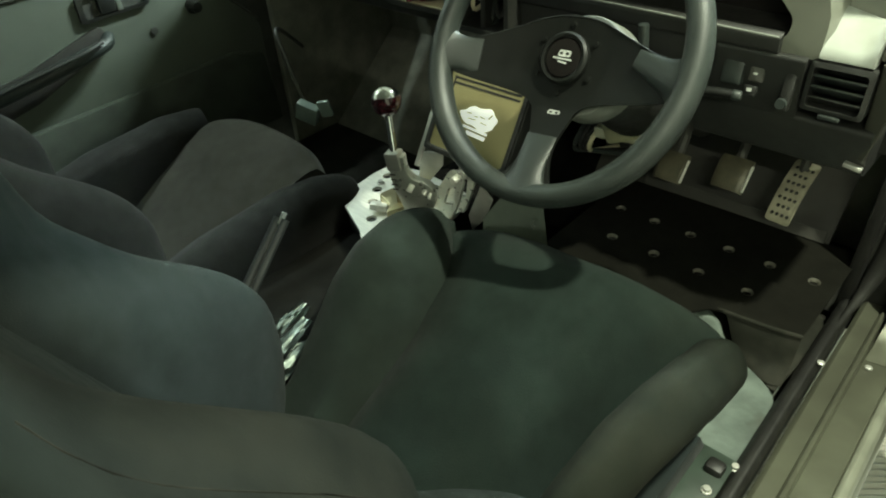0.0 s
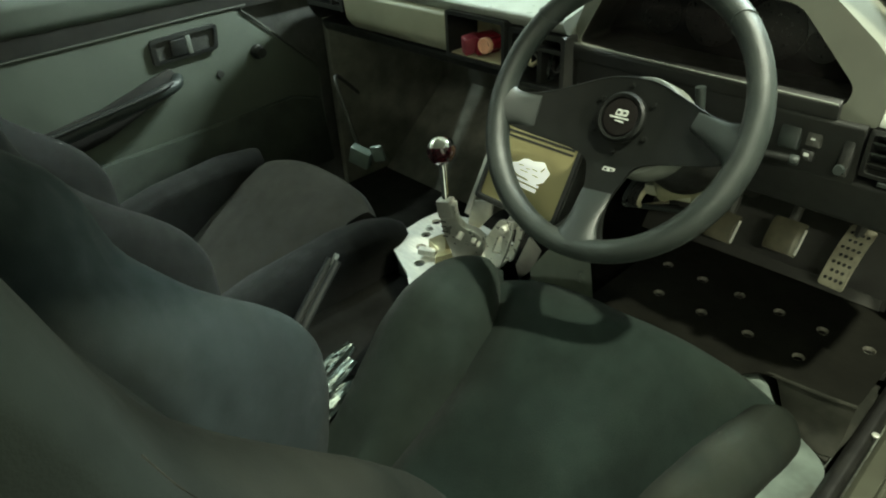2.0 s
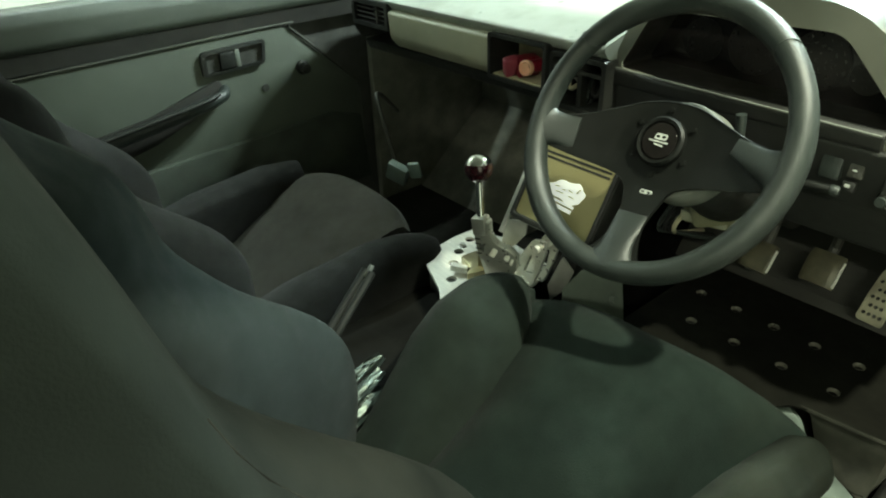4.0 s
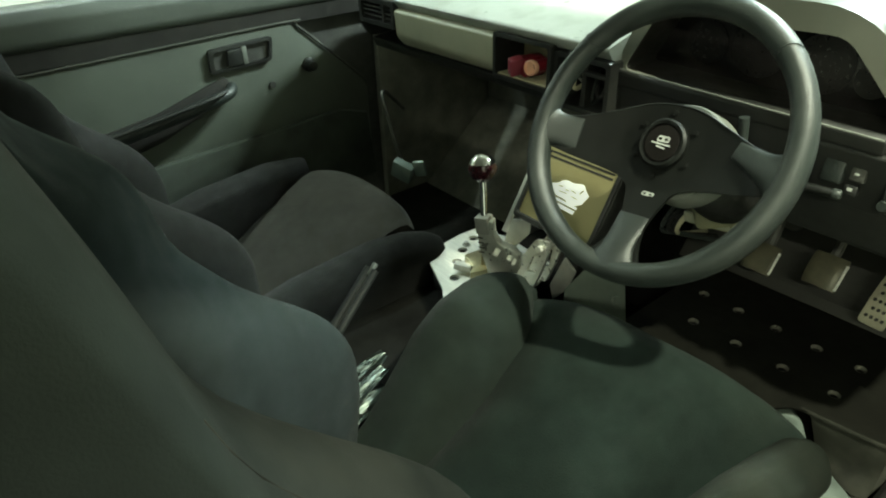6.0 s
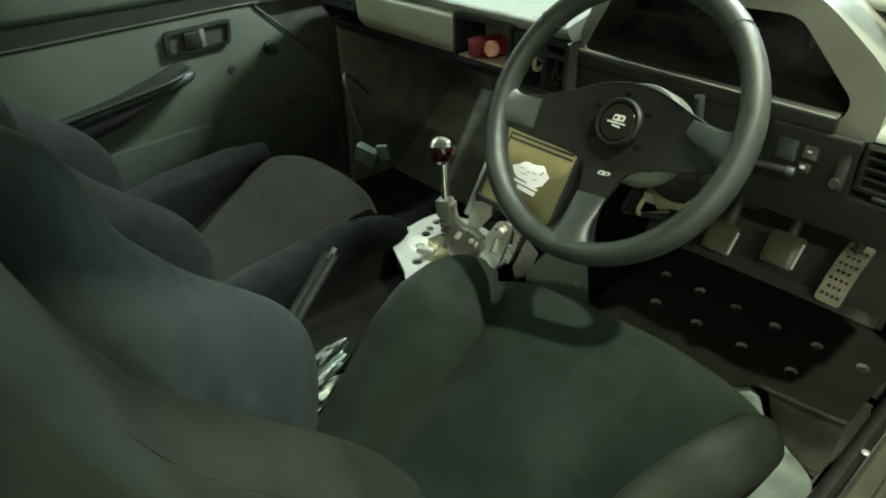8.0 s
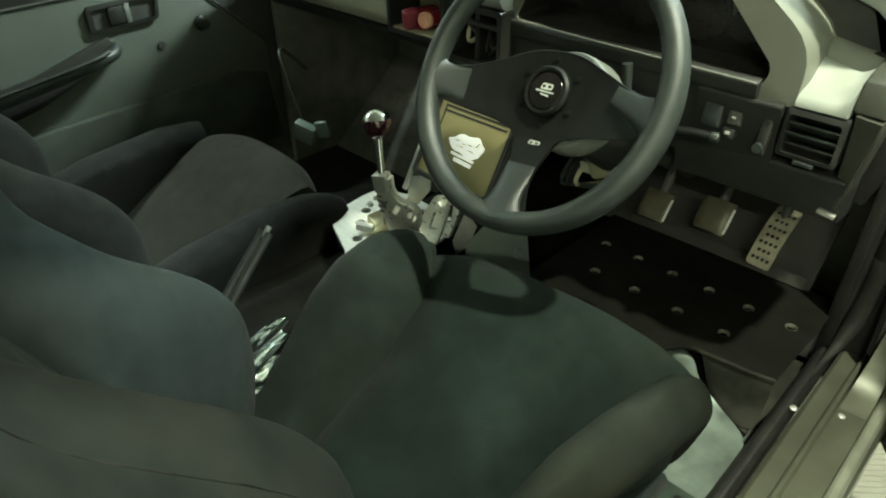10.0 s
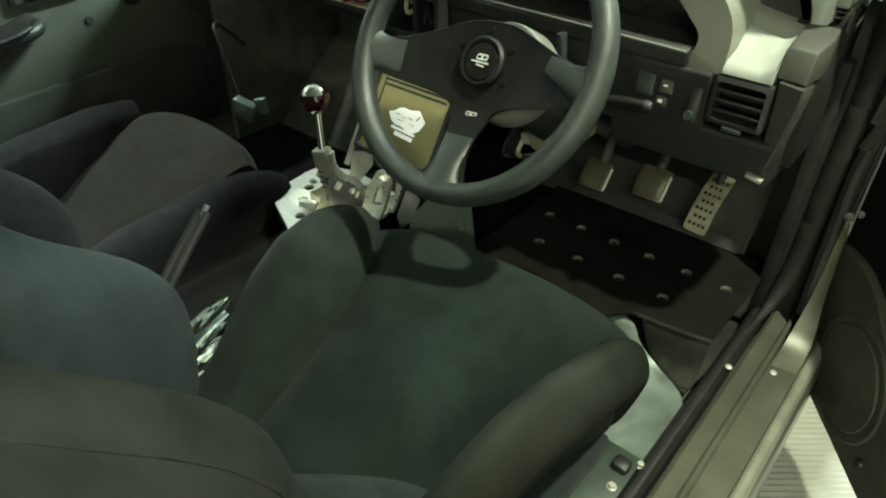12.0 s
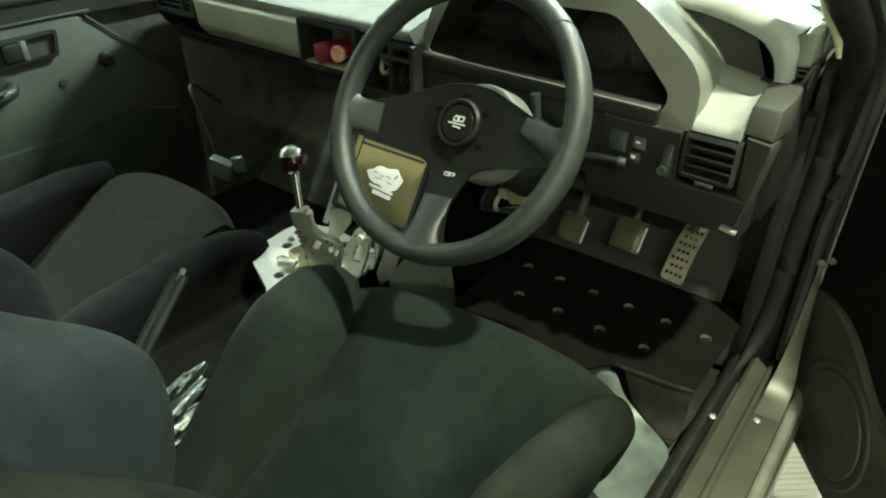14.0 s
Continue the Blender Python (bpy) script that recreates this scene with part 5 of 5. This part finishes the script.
apron = [[(0.545, 0.1835, PZ - 0.003), (0.585, 0.1875, PZ - 0.003), (0.62, 0.1920, PZ - 0.003), (0.655, 0.1990, PZ - 0.003)], [(0.553, 0.181, 0.154), (0.59, 0.184, 0.150), (0.625, 0.188, 0.148), (0.655, 0.194, 0.148)], [(0.566, 0.180, 0.122), (0.602, 0.178, 0.114), (0.632, 0.180, 0.112), (0.655, 0.186, 0.112)], [(0.582, 0.176, 0.094), (0.612, 0.162, 0.090), (0.637, 0.158, 0.089), (0.655, 0.164, 0.089)]]
apron = [spline(r, 18) for r in apron]
rows = list(zip(*[spline(c, 18) for c in zip(*apron)]))
part("plate_apron", loft(rows, closed=False), MAT, fp, "worn dark rubber apron")
part("plate_lip", tube([(0.52, 0.1805, PZ - 0.003), (0.58, 0.187, PZ - 0.002), (0.62, 0.192, PZ - 0.002), (0.655, 0.199, PZ - 0.002)], 0.0032, 20, 6), MAT, fp, "worn lip of the plate")

# ---- gear shifter ----
gs = thing("gear_shifter", 0.04, 0.0, 0.21, "machined aluminium gear shifter with dark red ball knob", "gear shifter")
base = [(-0.090, -0.02), (-0.098, 0.045), (-0.095, 0.085), (-0.03, 0.11), (0.10, 0.10), (0.12, 0.04), (0.11, -0.08), (0.055, -0.12), (0.02, -0.095), (-0.06, -0.06)]
part("base_plate", holed(base, [circle(x, y, 0.0095, 16) for x, y in ((-0.070, 0.057), (-0.050, 0.012), (-0.026, -0.022), (0.012, -0.060), (0.03, 0.08))], 0.244, 0.250), ALU, gs, "brushed aluminium base plate", smooth=False)
part("plate_support", box((0.12, 0.14, 0.05), (0.02, 0.0, 0.22), bevel=0.004), DARK, gs)
KN, SJ = Vector((0.0495, -0.028, 0.4645)), Vector((0.067, -0.040, 0.388))
ax = (KN - SJ).normalized()
part("knob", lathe([(0.001, -0.0225), (0.0094, -0.0216), (0.0168, -0.016), (0.022, -0.0075), (0.0235, 0.001), (0.0224, 0.0075)], aim(KN, ax), 32), MAROON, gs, "dark red lacquered lower half")
part("knob_top", lathe([(0.0224, 0.0075), (0.0202, 0.0127), (0.016, 0.0178), (0.0094, 0.022), (0.001, 0.0235)], aim(KN, ax), 32), CHROME, gs, "chrome cap")
part("shaft", cyl(0.0062, 0.0062, SJ - 0.01 * ax, KN - 0.02 * ax, 16), CHROME, gs, "polished shaft")
part("collar", box((0.024, 0.022, 0.030), SJ - 0.012 * ax, (0, -8, 20), bevel=0.002), ALU_D, gs, "aluminium collar")
armp = flat_curve([(0.014, 0.002), (0.016, -0.022), (0.028, -0.038), (0.046, -0.044), (0.058, -0.056), (0.060, -0.078), (0.054, -0.096), (0.050, -0.125)], 24) + flat_curve([(0.012, -0.125), (0.006, -0.092), (-0.004, -0.062), (-0.010, -0.036), (-0.013, 0.002)], 14)
AM = Matrix.Translation(SJ + Vector((0.004, 0, -0.004))) @ Matrix.Rotation(radians(30), 4, "Z")
part("lever_arm", move(prism(armp, "y", -0.009, 0.009, 0.0015), AM), STEEL, gs, "curved machined lever arm")
# Bright boxes tilted upward to imitate the glints on the arm.
for x, z, w_, h_, ry in ((0.022, -0.052, 0.010, 0.018, 28), (0.044, -0.060, 0.008, 0.010, 20), (0.052, -0.066, 0.006, 0.012, 20)):
    part("arm_window", move(box((w_, 0.010, h_), (x, -0.0085, z), (-38, ry, 0), bevel=0.0015), AM), ALU, gs, "bright tilted box standing in for a glint")
for k in range(6):
    part("groove", move(box((0.009, 0.0014, 0.0018), (-0.008 + 0.0010 * k, -0.0095, -0.012 - 0.009 * k)), AM), DARK, gs)
sb = [(0.072, 0.250), (0.098, 0.300), (0.130, 0.350), (0.160, 0.358), (0.158, 0.335), (0.146, 0.296), (0.128, 0.250)]
win = [(0.112, 0.280), (0.126, 0.318), (0.140, 0.322), (0.134, 0.285)]
for dy, dx, mat in ((0.020, 0.0, STEEL), (0.052, 0.0, STEEL)):
    bm = holed([(x + dx, z) for x, z in rounded(sb, 0.005, 2)], [rounded(win, 0.003, 2)], -0.003, 0.003)
    part("side_bracket", move(bm, Matrix.Translation((0, dy, 0)) @ Matrix.Rotation(radians(90), 4, "X")), mat, gs, "bright slotted side bracket", smooth=False)
part("cross_pin", cyl(0.006, 0.006, (0.142, 0.010, 0.338), (0.142, 0.062, 0.338), 14), ALU, gs)
foot = prism(rounded([(-0.009, -0.020), (-0.004, 0.015), (0.034, 0.034), (0.061, -0.004), (0.044, -0.053), (0.030, -0.030)], 0.005, 2), "z", 0.250, 0.272, 0.002)
part("pivot_foot", foot, BRASS, gs, "brassy pivot foot")
part("foot_tab", box((0.030, 0.014, 0.012), (0.008, -0.038, 0.262), (0, 10, 35), bevel=0.002), ALU, gs)
part("foot_tab", box((0.016, 0.014, 0.030), (0.040, -0.010, 0.282), (0, 0, 35), bevel=0.002), BRASS, gs)
for x, y in ((-0.06, 0.03), (0.05, 0.075)):
    bolt("bolt", (x, y, 0.250), (0, 0, 1), 0.005, 0.006, ALU_D, gs)

# ---- gauge panel on the console ----
PM = Matrix.Translation((0.151, 0.066, 0.434)) @ Matrix.Rotation(radians(-32), 4, "X") @ Matrix.Rotation(radians(90), 4, "X")
gp = thing("gauge_panel", 0.151, 0.066, 0.30, "gold faced control panel in a black frame on the console", "control panel")
part("housing", move(prism(rounded([(-0.083, -0.078), (0.083, -0.078), (0.083, 0.076), (-0.083, 0.076)], 0.010), "z", -0.035, 0.0, 0.003), PM), BLACK, gp, "black housing")
part("face", move(prism(rounded([(-0.074, -0.068), (0.074, -0.068), (0.074, 0.068), (-0.074, 0.068)], 0.006), "z", 0.0, 0.002), PM), GOLD, gp, "gold face")
part("face_rim", move(loft([[(x, y, z) for x, y in rounded([(-w_, -0.068 + 0.074 - w_), (w_, -0.068 + 0.074 - w_), (w_, 0.068 - 0.074 + w_), (-w_, 0.068 - 0.074 + w_)], 0.006)] for w_, z in ((0.0815, 0.0), (0.0815, 0.0050), (0.0790, 0.0062), (0.0755, 0.0060), (0.0730, 0.0022))], caps=False), PM), BLACK, gp, "raised black edge")
for y in (0.0455, 0.0375):
    part("printed_line", move(box((0.128, 0.0034, 0.0006), (0.004, y, 0.0023)), PM), INNER, gp, "black printed line")
part("printed_line", move(box((0.0026, 0.060, 0.0006), (-0.061, 0.018, 0.0023)), PM), INNER, gp, "black printed line")
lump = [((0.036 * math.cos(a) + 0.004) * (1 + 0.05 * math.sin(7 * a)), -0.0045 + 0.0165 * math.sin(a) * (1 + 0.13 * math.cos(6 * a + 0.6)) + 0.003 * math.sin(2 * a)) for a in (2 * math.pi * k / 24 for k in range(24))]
part("printed_mark", move(prism(flat_ring(lump, 3), "z", 0.0021, 0.0030), PM), GLOW_MARK, gp, "white mark with added glow", smooth=False)
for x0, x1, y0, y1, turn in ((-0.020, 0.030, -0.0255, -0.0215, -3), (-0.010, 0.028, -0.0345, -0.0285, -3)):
    part("printed_bar", move(box((x1 - x0, y1 - y0, 0.0006), ((x0 + x1) / 2, (y0 + y1) / 2, 0.0024), (0, 0, turn)), PM), GLOW_MARK, gp, "white bar with added glow")
for x0, y0, w_, h_, turn in ((-0.018, -0.003, 0.010, 0.0016, 6), (-0.004, -0.0055, 0.008, 0.0014, 4), (0.009, -0.004, 0.010, 0.0016, -8), (0.023, 0.000, 0.0022, 0.009, -30), (-0.010, -0.011, 0.016, 0.0014, 2), (0.014, -0.0125, 0.012, 0.0014, -4)):
    part("printed_bar", move(box((w_, h_, 0.0004), (x0 + 0.004, y0 + 0.002, 0.0034), (0, 0, turn)), PM), GOLD, gp, "gold line in the white mark")
part("stem", box((0.035, 0.025, 0.16), (0.150, 0.105, 0.305), (-18, 0, 0), bevel=0.004), BLACK, gp)
part("bracket_plate", prism(rounded([(0.044, 0.345), (0.095, 0.362), (0.092, 0.335), (0.060, 0.295), (0.030, 0.270)], 0.003), "y", 0.040, 0.044, 0.0006), ALU_D, gp, "aluminium bracket")
part("bracket_plate", prism(rounded([(0.178, 0.330), (0.202, 0.312), (0.186, 0.270), (0.158, 0.235), (0.150, 0.262)], 0.003), "y", 0.036, 0.040, 0.0006), ALU_D, gp, "aluminium bracket")
part("side_strip", move(box((0.010, 0.150, 0.004), (-0.089, -0.035, -0.004), bevel=0.001), PM), ALU_D, gp, "thin aluminium side strip")
part("side_tab", move(box((0.026, 0.014, 0.004), (-0.098, 0.046, -0.004), (0, 0, 10), bevel=0.001), PM), ALU_D, gp)

# grey-green side board of the tunnel, in front of the driver seat
ts = thing("tunnel_board", 0.23, 0.10, 0.10, "grey-green painted side board of the centre tunnel", "side panel")
part("board", loft([[(0.196, 0.02, 0.285), (0.196, 0.08, 0.305), (0.196, 0.16, 0.285)], [(0.212, 0.0, 0.245), (0.212, 0.08, 0.265), (0.214, 0.16, 0.245)], [(0.222, -0.03, 0.17), (0.232, 0.08, 0.175), (0.234, 0.15, 0.17)], [(0.228, -0.03, 0.06), (0.236, 0.08, 0.06), (0.238, 0.14, 0.06)]], closed=False), SIDE, ts)
bolt("clip", (0.226, 0.119, 0.232), (0.9, 0, 0.4), 0.007, 0.006, SIDE, ts, "small clip")

# ---- handbrake ----
hb = thing("handbrake", 0.045, -0.30, 0.20, "bare metal handbrake lever on the tunnel", "handbrake")
HT, HB_ = Vector((0.027, -0.236, 0.352)), Vector((0.058, -0.40, 0.213))
d = (HT - HB_).normalized()
sd = d.cross(Vector((0, 0, 1))).normalized()
for s, r in ((-1, 0.0068), (1, 0.0060)):
    part("lever_rail", tube([HB_ + sd * 0.008 * s, (HB_ + HT) / 2 + sd * 0.008 * s + Vector((0, 0, 0.004)), HT + sd * 0.007 * s], r, 12, 10), WORN, hb, "dull metal rail")
part("lever_core", tube([HB_ - Vector((0, 0, 0.006)), HT - d * 0.012 - Vector((0, 0, 0.004))], 0.007, 0, 10), DARK, hb)
part("button", cyl(0.004, 0.004, HT - d * 0.01, HT + d * 0.010, 12, bevel=0.001), BOSS, hb, "bright release button")
part("bracket", box((0.05, 0.07, 0.03), HB_ + Vector((0, 0, -0.012)), bevel=0.004), DARK, hb)

# ---- passenger footwell ----
hn = thing("hanging_bracket", -0.35, 0.12, 0.285, "clear plastic connector hanging on a grey cable", "connector")
part("body", box((0.050, 0.022, 0.045), (-0.360, 0.102, 0.282), (10, 20, 25), bevel=0.005), CLEAR, hn)
part("wing", box((0.030, 0.012, 0.040), (-0.325, 0.124, 0.292), (10, -10, 30), bevel=0.006), CLEAR, hn)
part("cable", tube([(-0.372, 0.108, 0.300), (-0.398, 0.110, 0.350), (-0.428, 0.115, 0.402), (-0.450, 0.122, 0.432), (-0.470, 0.145, 0.428), (-0.515, 0.20, 0.385), (-0.58, 0.27, 0.33)], 0.0046, 30, 8), ENDV, hn, "grey cable")
